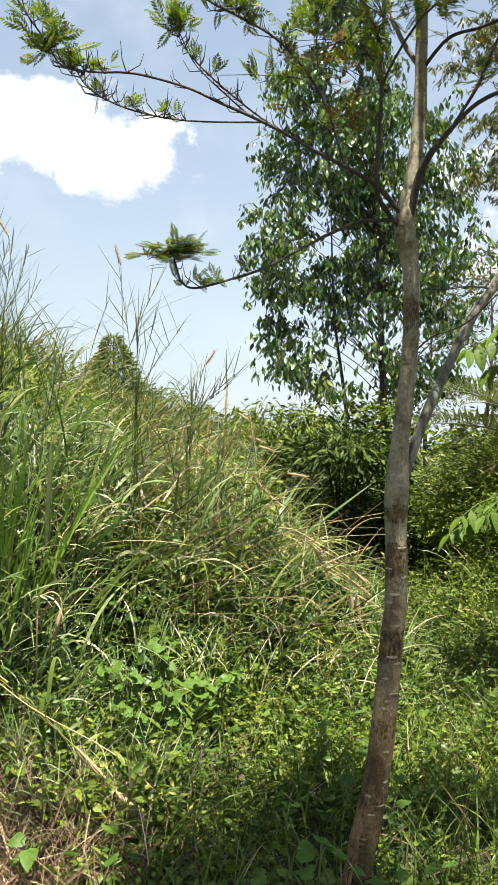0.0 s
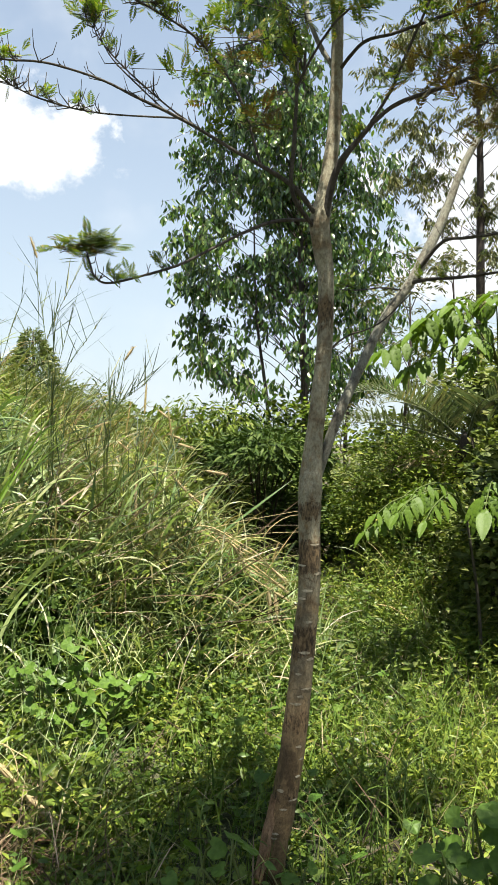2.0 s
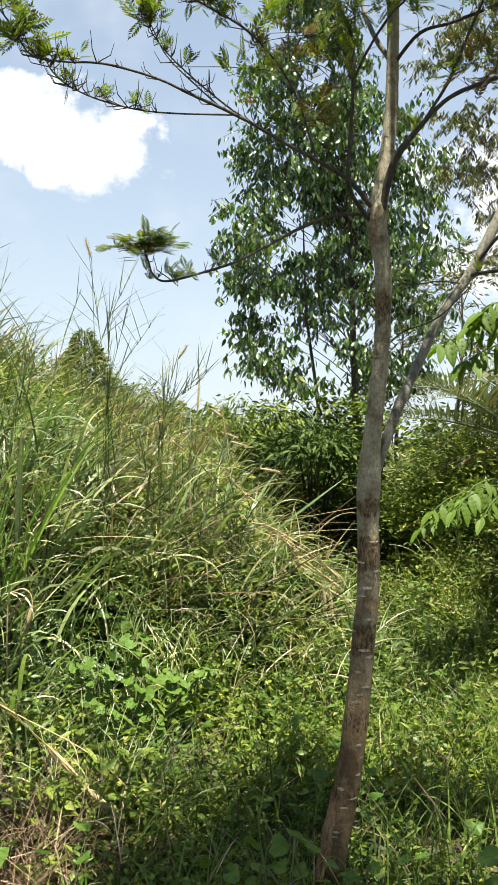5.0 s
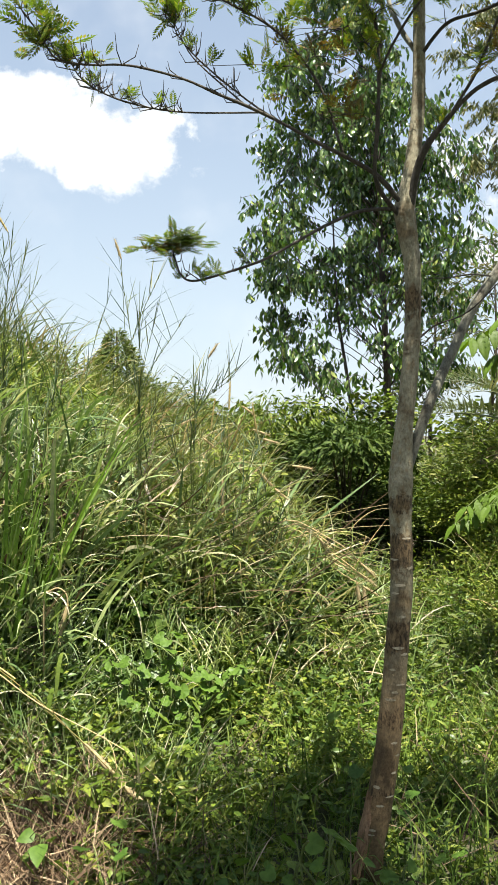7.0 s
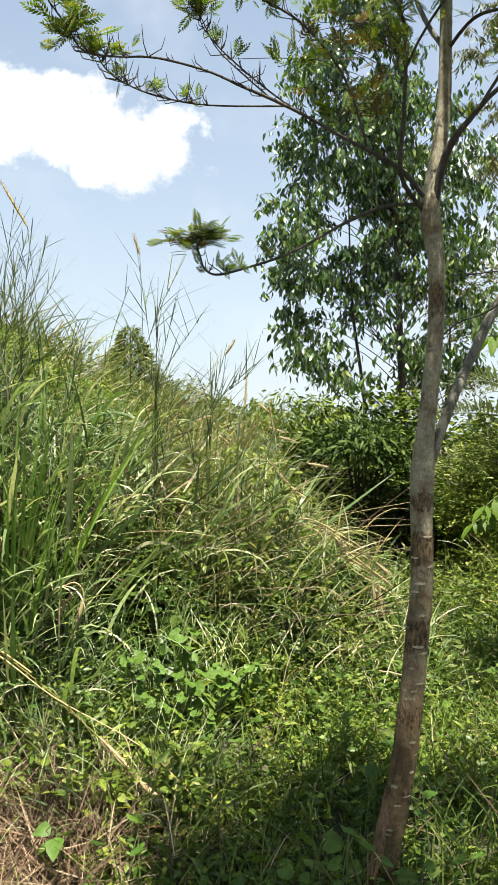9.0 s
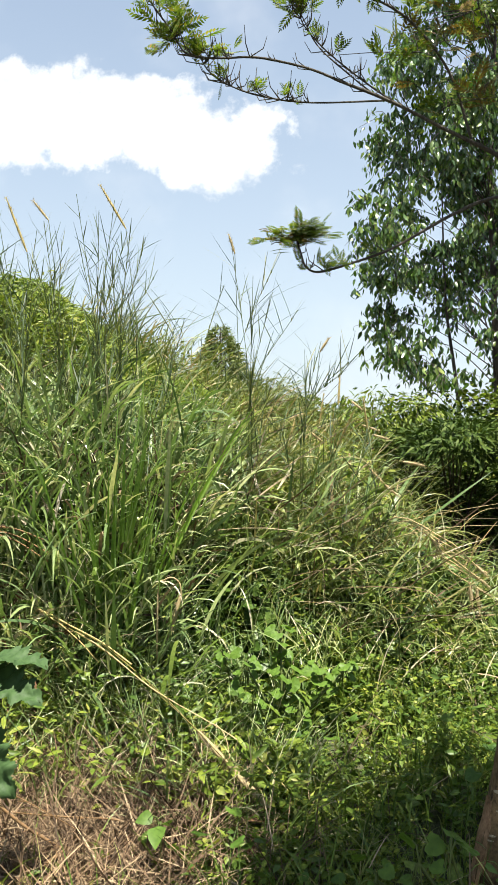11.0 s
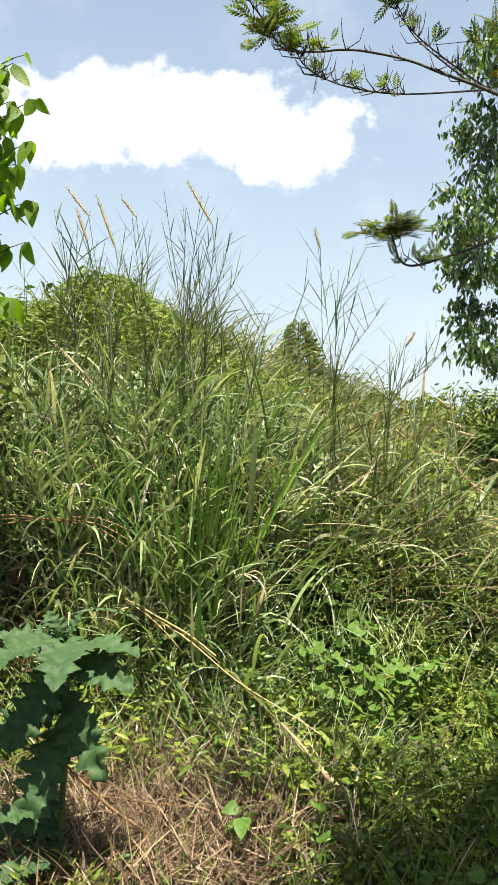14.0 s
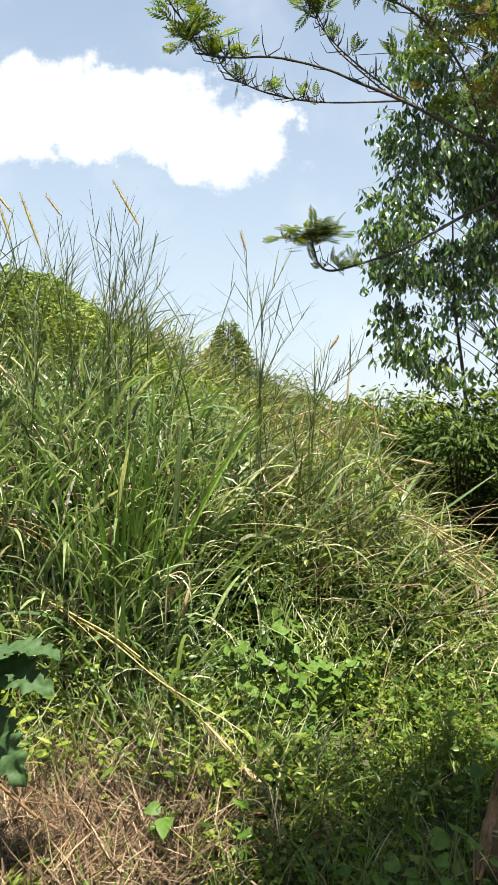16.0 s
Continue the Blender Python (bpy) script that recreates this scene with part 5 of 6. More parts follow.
def leafy_tree(name, label, foot, trunk, radii, hubs, leaf, size, mat, bark, droop=0.8, per_twig=22, extra=()):
    """A tree with a trunk, limbs that reach each leafy hub (place, reach, twigs) and leaves hanging along its twigs."""
    x, y = foot
    base = np.array((x, y, float(ground_height(x, y)) - 0.05))
    root = thing(name, tuple(base), label, "tree")
    line = smooth_line(trunk, 6) - base
    part("trunk", [(*p, 0) for p in tube(line, radii, 10, 0.03)], bark, root)
    for pts, r in extra:
        part("stem", [(*p, 0) for p in tube(smooth_line(pts, 5) - base, r, 7, 0.03)], bark, root)
    leaves = []
    for (hx, hy, hz), reach, twigs in hubs:
        hub = np.array((hx, hy, hz)) - base
        fit_at = line[np.argmin(np.abs(line[:, 2] - (hub[2] - rng.uniform(0.25, 0.9) * np.hypot(*(hub - line[len(line) // 2])[:2]) - 0.15)))]
        mid = (fit_at + hub) / 2 + (0, 0, 0.12)
        wood = [(*p, 0) for p in tube(smooth_line([fit_at, mid, hub], 4), (0.007, 0.0045, 0.0025), 5)]
        for _ in range(twigs):
            d = unit(around(1, -0.75, 0.75)[0])
            end = hub + d * reach * rng.uniform(0.5, 1.0) * np.array((1, 1, 0.85))
            way = smooth_line([hub + 0.1 * d, (hub + end) / 2 + (0, 0, 0.06), end - (0, 0, 0.05)], 3)
            wood += [(*p, 0) for p in tube(way, (0.005, 0.003, 0.002), 4)]
            s = rng.uniform(0.2, 1.05, per_twig)
            at = np.array([np.interp(s, np.linspace(0, 1, len(way)), way[:, c]) for c in range(3)]).T
            ax = unit(around(per_twig, -0.5, 0.5) - np.array((0, 0, droop)))
            n = unit(around(per_twig, -0.2, 0.8))
            leaves.append((*strew(leaf, at + rng.normal(0, 0.03, (per_twig, 3)), ax, n, size * rng.uniform(0.6, 1.15, per_twig)), 0))
        bulk("limb", wood, bark, root)
    bulk("crown", leaves, mat, root)
    return root


near_tree()
# The drooping-leaved tree behind the silky oak.
hubs = []
for z in np.linspace(2.0, 7.4, 265):
    left = float(np.interp(z, (2.0, 2.6, 4.0, 5.6, 6.4, 7.2, 7.8), (0.48, 0.26, 0.08, 0.42, 0.66, 0.84, 1.0)))
    right = float(np.interp(z, (2.0, 2.6, 3.5, 4.4, 5.0, 5.6, 6.4, 7.8), (2.5, 2.5, 2.5, 2.45, 2.15, 1.75, 1.5, 1.4)))
    x, y = rng.uniform(left, right), 9.5 + rng.uniform(-0.85, 0.85)
    if z < 3.3 and rng.uniform() < 0.50 or z > 5.2 and rng.uniform() < 0.55:
        continue
    hubs.append(((x, y, z + rng.normal(0, 0.1)), 0.42, 11))
leafy_tree("broadleaf_tree", "dense dark green tree with drooping glossy leaves and thin dark trunk", (1.60, 9.5),
           [(1.60, 9.5, 0.2), (1.585, 9.5, 1.2), (1.55, 9.5, 2.2), (1.50, 9.5, 3.4), (1.46, 9.5, 4.6), (1.5, 9.5, 5.8), (1.55, 9.5, 7.0)], (0.055, 0.042, 0.038, 0.034, 0.026, 0.018, 0.01),
           hubs, HANGING, 0.098, CROWN, DARK_BARK, 1.7, 13,
           [([(1.18, 9.2, 0.4), (1.1, 9.2, 1.8), (0.95, 9.15, 2.9), (0.9, 9.2, 4.2)], (0.028, 0.022, 0.015, 0.006))])
# The taller, thin-leaved tree further back.
hubs = [((4.7 + rng.normal(0, 0.85), 13 + rng.uniform(-0.9, 0.9), z), 0.7, 9) for z in np.concatenate((np.linspace(5.0, 9.3, 34), (4.4, 4.7)))]
leafy_tree("thin_leaved_tree", "tall airy olive-green tree with narrow hanging leaves", (5.05, 13.0),
           [(5.05, 13, 0.3), (5.0, 13, 3.0), (4.96, 13, 5.7), (4.9, 13, 8.0), (4.95, 13, 9.6)], (0.085, 0.075, 0.06, 0.035, 0.012), hubs, SLIM, 0.125, OLIVE, DARK_BARK, 1.3, 44)
# Slight trees that fill the view between the two.
for fx, fy, top, reach in ((3.1, 10.6, 3.8, 0.5), (4.0, 11.5, 4.2, 0.6), (2.5, 11.4, 3.6, 0.55)):
    hubs = [((fx + rng.normal(0, 0.4), fy + rng.uniform(-0.5, 0.5), z), reach, 9) for z in np.linspace(1.7, top, 11)]
    leafy_tree("thin_leaved_tree", "slight airy tree with small yellow-green leaves", (fx, fy), [(fx, fy, 0.3), (fx - 0.05, fy, 1.5), (fx + 0.03, fy, top * 0.7), (fx, fy, top)], (0.035, 0.028, 0.018, 0.006), hubs, SLIM, 0.095, OLIVE, DARK_BARK, 0.5, 24)

# ---- shrubs and large-leaved plants ----
rng = np.random.default_rng(23)
def shrub(name, label, x, y, height, spread, count, leaf, size, mat, group="", depth=None, low=0.1, droop=0.0, lumps=9, stems=8, category="shrub"):
    """A bush of many leaves in uneven lumps round real stems."""
    z = float(ground_height(x, y))
    root = thing(name, (x, y, z), label, category, group)
    depth = depth or spread
    centres = np.c_[rng.uniform(-1, 1, lumps) * spread * 0.75, rng.uniform(-1, 1, lumps) * depth * 0.75, rng.uniform(low, 0.85, lumps) * height]
    squeeze = 1 - 0.45 * (centres[:, 2] / height) ** 2
    centres[:, :2] *= squeeze[:, None]
    for c in centres[:stems]:
        foot = np.array((c[0] * 0.3, c[1] * 0.3, -0.05))
        part("stem", [(*p, 0) for p in tube(smooth_line([foot, (foot + c) / 2 + (0.05, 0, 0.1), c, c + (0.03, 0.02, 0.2 * height)], 4), (0.014, 0.01, 0.006, 0.002), 5)], TWIG, root)
    which = rng.integers(0, lumps, count)
    r = 0.32 * min(spread, height) + 0.12
    d = around(count, -0.6, 1.0)
    p = centres[which] + d * (r * rng.uniform(0.35, 1.25, count) ** 0.7)[:, None] * np.array((1.1, 1.1, 0.9))
    p[:, 2] = np.maximum(p[:, 2], 0.02)
    ax = unit(d * 0.6 + around(count, -0.4, 0.5) - np.array((0, 0, droop)))
    n = unit(UP + 0.6 * rng.normal(0, 1, (count, 3)))
    bulk("foliage", [(*strew(leaf, p, ax, n, size * rng.uniform(0.6, 1.2, count)), 0)], mat, root)
    return root


def conical_bush(x, y, height, spread):
    """A dense pointed bush: leaves over a ragged cone round a stem."""
    z = float(ground_height(x, y))
    root = thing("conical_bush", (x, y, z), "dense conical bush on the top of the bank", "shrub")
    part("stem", [(*p, 0) for p in tube(np.array(((0, 0, -0.05), (0.02, 0, 0.5 * height), (0, 0, 0.95 * height))), (0.05, 0.03, 0.008), 7, 0.03)], TWIG, root)
    k = 9000
    h, az = 1 - np.sqrt(rng.uniform(0, 1, k)), rng.uniform(0, 6.28, k)
    bulge = 0.75 + 0.25 * np.sin(3 * az + 9 * h) * np.sin(14 * h + az) + 0.12 * rng.normal(0, 1, k)
    r = spread * (1 - h) ** 0.8 * bulge * rng.uniform(0.3, 1, k) ** 0.35
    p = np.c_[r * np.cos(az), r * np.sin(az), h * height]
    ax = unit(np.c_[np.cos(az), np.sin(az), rng.uniform(-0.6, 0.9, k)] + 0.5 * rng.normal(0, 1, (k, 3)))
    bulk("foliage", [(*strew(SLIM, p, ax, unit(UP + 0.6 * rng.normal(0, 1, (k, 3))), rng.uniform(0.06, 0.13, k)), 0)], SHRUB, root)


def overhanging_shrub(x, y, spread, depth, low, thick, count):
    """A dense flat-topped shrub on bare stems, with deep shade beneath it."""
    z = float(ground_height(x, y))
    root = thing("shrub", (x, y, z), "shrub with shade-darkened leaves overhanging a hollow behind the trunk", "shrub", UNDER)
    az, r = rng.uniform(0, 6.28, count), np.sqrt(rng.uniform(0, 1, count))
    px, py = spread * r * np.cos(az) * (1 + 0.18 * np.sin(5 * az)), depth * r * np.sin(az) * (1 + 0.12 * np.sin(3 * az + 1))
    lump = 0.5 + 0.5 * clumpy(px, py, 6.1, 5.3, 0.7)
    p = np.c_[px, py, low - z + thick * (1 - 0.55 * r ** 2) * lump * rng.uniform(0, 1, count) ** 0.7 - 0.12 * (r > 0.8) * rng.uniform(0, 1, count)]
    ax, n = unit(np.c_[np.cos(az), np.sin(az), rng.uniform(-0.9, 0.4, count)] + 0.5 * rng.normal(0, 1, (count, 3))), unit(UP + 0.6 * rng.normal(0, 1, (count, 3)))
    # The leaf colour is darkened to deepen the shade of the canopy.
    bulk("foliage", [(*strew(LANCE, p, ax, n, rng.uniform(0.06, 0.11, count)), 0)], SHADE_LEAF, root)
    for k in range(14):
        end = p[k * 37]
        part("stem", [(*q, 0) for q in tube(smooth_line([(0.25 * end[0], 0.25 * end[1] + 0.2, -0.05), (0.45 * end[0], 0.5 * end[1] + 0.15, 0.55 * end[2]), end], 4), (0.014, 0.010, 0.004), 5)], TWIG, root)


UNDER = "undergrowth shrubs behind the silky oak"
shrub("shrub", "leafy green shrub beneath the drooping-leaved tree", 0.35, 8.6, 1.05, 0.6, 2300, LANCE, 0.10, HERB, UNDER, droop=0.9, stems=12)
# Leaves coloured dark, as if shaded.
shrub("shrub", "leafy green shrub beneath the drooping-leaved tree", 0.95, 8.7, 1.45, 0.65, 2400, LANCE, 0.11, SHADE_LEAF, UNDER, droop=0.9, stems=12)
shrub("shrub", "leafy green shrub beneath the drooping-leaved tree", 1.5, 8.9, 1.5, 0.6, 2400, OVATE, 0.075, HERB, UNDER)
overhanging_shrub(0.82, 7.1, 0.56, 0.95, 1.38, 0.25, 8000)
# Hollow shrubs: their dark leaf colour stands in for shade.
shrub("shrub", "shrub inside the hollow, leaves coloured dark for shade", 0.95, 7.3, 0.62, 0.42, 3000, LANCE, 0.075, SHADE_LEAF, UNDER, lumps=12)
shrub("shrub", "shrub inside the hollow, leaves coloured dark for shade", 1.35, 7.2, 0.50, 0.36, 2600, OVATE, 0.055, SHADE_LEAF, UNDER, lumps=12)
shrub("shrub", "shrub at the back of the hollow, leaves coloured dark for shade", 1.05, 8.5, 1.05, 0.75, 3000, OVATE, 0.075, SHADE_LEAF, UNDER, lumps=18)
shrub("shrub", "sunlit yellow-green shrub on the far slope", 1.64, 6.5, 0.50, 0.26, 3800, SLIM, 0.065, HERB, UNDER, low=0.2)
shrub("shrub", "sunlit yellow-green shrub on the far slope", 2.2, 8.3, 0.42, 0.7, 2600, LANCE, 0.09, SHRUB, UNDER)
shrub("shrub", "sunlit yellow-green shrub on the far slope", 3.0, 9.0, 0.65, 0.8, 2400, LANCE, 0.10, SHRUB, UNDER)
shrub("shrub", "sunlit yellow-green shrub on the far slope", 1.98, 6.6, 0.42, 0.42, 4200, LANCE, 0.06, HERB, UNDER)
shrub("shrub", "sunlit yellow-green shrub on the far slope", 1.98, 5.9, 0.36, 0.36, 3200, SMALL_LEAF, 0.05, HERB, UNDER)
VINE = "vine-hung shrubs"
shrub("vine_shrub", "tall dark shrub hung with pale vine leaves", 2.05, 4.85, 1.75, 0.24, 3600, OVATE, 0.065, SHRUB, VINE, lumps=14)
shrub("vine_shrub", "tall dark shrub hung with pale vine leaves", 3.1, 7.5, 1.7, 0.6, 3600, OVATE, 0.08, SHRUB, VINE, lumps=12)
shrub("vine_shrub", "tall dark shrub hung with pale vine leaves", 2.66, 5.9, 1.45, 0.42, 3600, OVATE, 0.075, SHRUB, VINE)
shrub("vine_shrub", "tall dark shrub hung with pale vine leaves", 2.75, 6.5, 1.9, 0.55, 3600, OVATE, 0.075, SHRUB, VINE)
shrub("vine_shrub", "tall dark shrub hung with pale vine leaves", 2.2, 5.2, 1.15, 0.32, 2600, SMALL_LEAF, 0.06, SHRUB, VINE)
shrub("vine_shrub", "leafy shrub crowding the tall grass", -2.40, 3.9, 1.55, 0.22, 2000, OVATE, 0.06, SHRUB, VINE, low=0.45)
shrub("vine_shrub", "leafy shrub crowding the tall grass", -2.75, 4.6, 1.9, 0.5, 3000, SMALL_LEAF, 0.06, SHRUB, VINE)
conical_bush(-2.12, 13.0, 1.42, 0.95)
shrub("distant_bush", "low green bushes along the skyline", -1.25, 13.2, 1.15, 0.8, 3600, LANCE, 0.09, SHRUB, "bushes along the skyline", lumps=16)
shrub("distant_bush", "low green bushes along the skyline", -0.6, 16, 0.9, 1.3, 2600, OVATE, 0.14, SHRUB, "bushes along the skyline")
shrub("distant_bush", "low green bushes along the skyline", 1.6, 16, 0.9, 1.4, 2600, OVATE, 0.14, SHRUB, "bushes along the skyline")
shrub("distant_bush", "low green bushes along the skyline", 4.5, 15, 1.0, 1.5, 1500, OVATE, 0.16, SHRUB, "bushes along the skyline")
shrub("distant_bush", "low green bushes along the skyline", 7.0, 15, 2.2, 1.5, 1500, OVATE, 0.16, SHRUB, "bushes along the skyline")
shrub("distant_bush", "low green bushes along the skyline", -5.5, 11, 1.8, 1.5, 1500, OVATE, 0.16, SHRUB, "bushes along the skyline")


def creeper_mound():
    """A steep hump on the crest of the bank, grown over with small-leaved creeper on its stems."""
    x0, y0 = -2.9, 7.1
    root = thing("creeper_mound", (x0, y0, float(ground_height(x0, y0))), "steep hump of sunlit small-leaved creeper on the crest", "creeper")
    k = 34000
    x, y = rng.uniform(-4.9, -0.9, k), 5.7 + 2.0 * rng.uniform(0, 1, k) ** 0.8
    ridge = np.interp(x, [-4.9, -4.03, -3.69, -3.30, -3.05, -2.89, -2.70, -2.43, -2.22, -1.96, -1.70, -1.25, -0.9], [2.2, 2.42, 2.50, 2.62, 2.78, 2.82, 2.72, 2.54, 2.34, 2.16, 2.00, 1.75, 1.5])
    floor = ground_height(x, y)
    top = np.maximum(ridge + 0.05 * np.sin(9 * x + 2 * y) * np.sin(5 * y + x) - floor, 0.06) * np.sin(np.pi * np.clip((y - 5.5) / 2.9, 0, 1)) ** 0.7
    lift = top * (1 - 0.30 * rng.uniform(0, 1, k) ** 1.8) + 0.05 * rng.normal(0, 1, k) * (rng.uniform(0, 1, k) < 0.25)
    n = unit(UP + np.array((0, -0.5, 0)) + 0.6 * rng.normal(0, 1, (k, 3)))
    home = np.array(root.location)
    bulk("foliage", [(*strew(SLIM, np.c_[x, y, floor + np.maximum(lift, 0.02)] - home, around(k, -0.3, 0.8), n, rng.uniform(0.05, 0.095, k)), 0)], HERB, root)
    for _ in range(24):
        sx, sy = rng.uniform(-3.9, -1.6), rng.uniform(6.4, 7.3)
        foot = np.array((sx, sy, float(ground_height(sx, sy)) - 0.03)) - home
        rise = max(0.1, float(np.interp(sx, [-3.9, -2.9, -1.6], [2.3, 2.6, 1.85])) - home[2] - foot[2])
        part("stem", [(*p, 0) for p in tube(smooth_line([foot, foot + (0.06, 0, 0.5 * rise), foot + (0.02, 0.05, rise)], 4), (0.012, 0.009, 0.004), 5)], TWIG, root)


creeper_mound()


def palm():
    """A young palm: arching fronds of stiff narrow leaflets from a short stump."""
    x, y = 2.36, 6.4
    z = float(ground_height(x, y))
    top = 1.50 - z
    root = thing("palm", (x, y, z), "young palm with grey-green arching feather fronds", "palm")
    part("stump", [(*p, 0) for p in tube(np.array(((0, 0, -0.05), (0.0, 0, 0.3 * top), (0.01, 0, 0.7 * top), (0, 0, top + 0.06))), (0.13, 0.12, 0.11, 0.06), 12, 0.05)], DARK_BARK, root)
    shape = leaf_shape(3, 0.050, 0.5, 0.10, 0.30)
    blade = mesh_of("leaflet", [(*shape, 0)], [PALM])
    for number, (az, rise, length, bend) in enumerate(((3.15, 0.85, 1.10, 1.20), (3.30, 1.30, 1.20, 0.55), (3.55, 0.95, 0.95, 1.0), (0.3, 0.6, 1.1, 1.3), (1.6, 0.6, 1.1, 1.2), (4.6, 0.8, 0.8, 1.2), (5.5, 0.7, 1.0, 1.3))):
        whole = number < 2
        line = culm_line((0, 0, top), az, rise, bend, length, 13)
        frond = part("frond", [(*p, 0) for p in tube(line, (0.014, 0.010, 0.005, 0.002), 5)], PALM, root)
        k = 32
        s = np.repeat(np.linspace(0.18, 0.99, k), 2)
        at = np.array([np.interp(s, np.linspace(0, 1, 13), line[:, c]) for c in range(3)]).T
        way = unit(np.array([np.interp(s, np.linspace(0, 1, 13), np.gradient(line, axis=0)[:, c]) for c in range(3)]).T)
        side = unit(np.cross(way, UP)) * np.tile((1, -1), k)[:, None]
        up = np.cross(side, way) * np.tile((1, -1), k)[:, None]
        ax = unit(side + 0.55 * way + 0.45 * up + 0.06 * rng.normal(0, 1, (2 * k, 3)))
        size = 0.34 * np.sin(np.pi * np.clip(0.15 + 0.8 * s, 0, 1)) + 0.06
        if whole:
            for j in range(2 * k):
                one_leaf("leaflet", blade, at[j], ax[j], up[j], size[j], frond)
        else:
            bulk("foliage", [(*strew(shape, at, ax, up, size), 0)], PALM, frond)
    for az, length in ((3.0, 0.62), (3.4, 0.5)):
        line = culm_line((0, 0, top - 0.06), az, 1.5, 0.9, length, 9)
        frond = part("dead_frond", [(*p, 0) for p in tube(line, (0.010, 0.006, 0.002), 5)], DRY_HEAD, root, "dead tan frond")
        s = np.repeat(np.linspace(0.2, 0.99, 26), 2)
        at = np.array([np.interp(s, np.linspace(0, 1, 9), line[:, c]) for c in range(3)]).T
        ax = unit(around(52, -1.0, -0.4) + np.array((-0.5, 0, 0)))
        bulk("foliage", [(*strew(shape, at, ax, around(52, -0.3, 0.5), rng.uniform(0.14, 0.26, 52)), 0)], DRY_HEAD, frond)


def veined_leaf(n=9, wide=0.62):
    """A large leaf one unit long, quilted between its side veins."""
    s = np.linspace(0, 1, n + 1)
    w = wide * 0.5 * np.sin(np.pi * s ** 0.75) ** 0.75
    w[0] = w[-1] = 0.004
    v, f = [], []
    for k in range(n + 1):
        drop = -0.32 * s[k] ** 2
        quilt = 0.085 * (1 if k % 2 else -1)
        for c in (-1, -0.5, 0, 0.5, 1):
            v.append((c * w[k], s[k] + 0.10 * abs(c) * (1 - s[k]), drop + 0.30 * w[k] * abs(c) - 0.25 * w[k] * c * c * abs(c) + quilt * abs(c) * (1 - abs(c)) * 3))
    for k in range(n):
        for c in range(4):
            a = 5 * k + c
            f.append((a, a + 1, a + 6, a + 5))
    return np.array(v, float), np.array(f)


def big_leaf_plant(x, y, crowns, label, mat=None, leaf=None):
    """Stalks that each bear a spray of large hanging leaves; crowns: (place, count, leaf length)."""
    base = np.array((x, y, float(ground_height(x, y)) - 0.03))
    root = thing("large_leaved_plant", tuple(base), label, "plant", "large-leaved plants")
    shape = leaf or veined_leaf()
    for place, count, size in crowns:
        top = np.array(place, float) - base
        part("stalk", [(*p, 0) for p in tube(smooth_line([(0, 0, 0), top * (0.3, 0.3, 0.55), top], 5), (0.008, 0.006, 0.004), 6)], CULM, root)
        for k in range(count):
            az = 6.28 * k / count + rng.uniform(-0.4, 0.4)
            out = np.array((math.cos(az), math.sin(az), rng.uniform(0.0, 0.35)))
            o = top + out * size * rng.uniform(0.25, 0.5) + (0, 0, rng.uniform(-0.12, 0.06))
            leaf_ob = part("leaf", [(*strew(shape, o[None], (out - (0, 0, rng.uniform(0.25, 0.6)))[None], unit(UP + np.array((0, -0.45, 0)) + 0.45 * rng.normal(0, 1, 3))[None], [size * rng.uniform(0.6, 1.15)]), 0)], mat or BIGLEAF, root)
            part("petiole", [(*p, 0) for p in tube(np.array((top, (top + o) / 2 + (0, 0, 0.02), o)), (0.004, 0.003, 0.002), 5)], CULM, leaf_ob)


def spray_plant(x, y, hub, ends, size, label):
    """A stem hidden in the shrubs whose long leaf stalks arch out, each with pairs of big drooping leaflets."""
    base = np.array((x, y, float(ground_height(x, y)) - 0.03))
    root = thing("large_leaved_plant", tuple(base), label, "plant", "large-leaved plants")
    hub = np.array(hub, float) - base
    part("stem", [(*p, 0) for p in tube(smooth_line([(0, 0, 0), hub * (0.5, 0.5, 0.5) + (0.03, 0.02, 0), hub], 5), (0.012, 0.010, 0.007), 7)], TWIG, root)
    blade = mesh_of("leaflet", [(*veined_leaf(11, 0.40), 0)], [BIGLEAF])
    for end in ends:
        end = np.array(end, float) - base
        line = smooth_line([hub, (hub + end) / 2 + (0, 0, 0.10), end + (0, 0, 0.0), end + (end - hub) * (0.25, 0.25, 0) - (0, 0, 0.07)], 5)
        stalk = part("leaf_stalk", [(*p, 0) for p in tube(line, (0.005, 0.004, 0.002), 5)], CULM, root)
        pairs = 5
        for k in range(pairs):
            s = 0.42 + 0.56 * k / (pairs - 1)
            at = np.array([np.interp(s, np.linspace(0, 1, len(line)), line[:, c]) for c in range(3)])
            way = unit(end - hub)
            side = unit(np.cross(way, UP))
            for sign in (-1, 1):
                ax = side * sign + 0.45 * way - np.array((0, 0, rng.uniform(0.7, 1.8)))
                one_leaf("leaflet", blade, at, ax, unit(UP + 0.25 * rng.normal(0, 1, 3)), size * rng.uniform(0.65, 1.2) * (0.75 + 0.25 * math.sin(math.pi * (k + 0.6) / pairs)), stalk)
        one_leaf("leaflet", blade, line[-1], way - np.array((0, 0, 0.7)), UP, size, stalk)


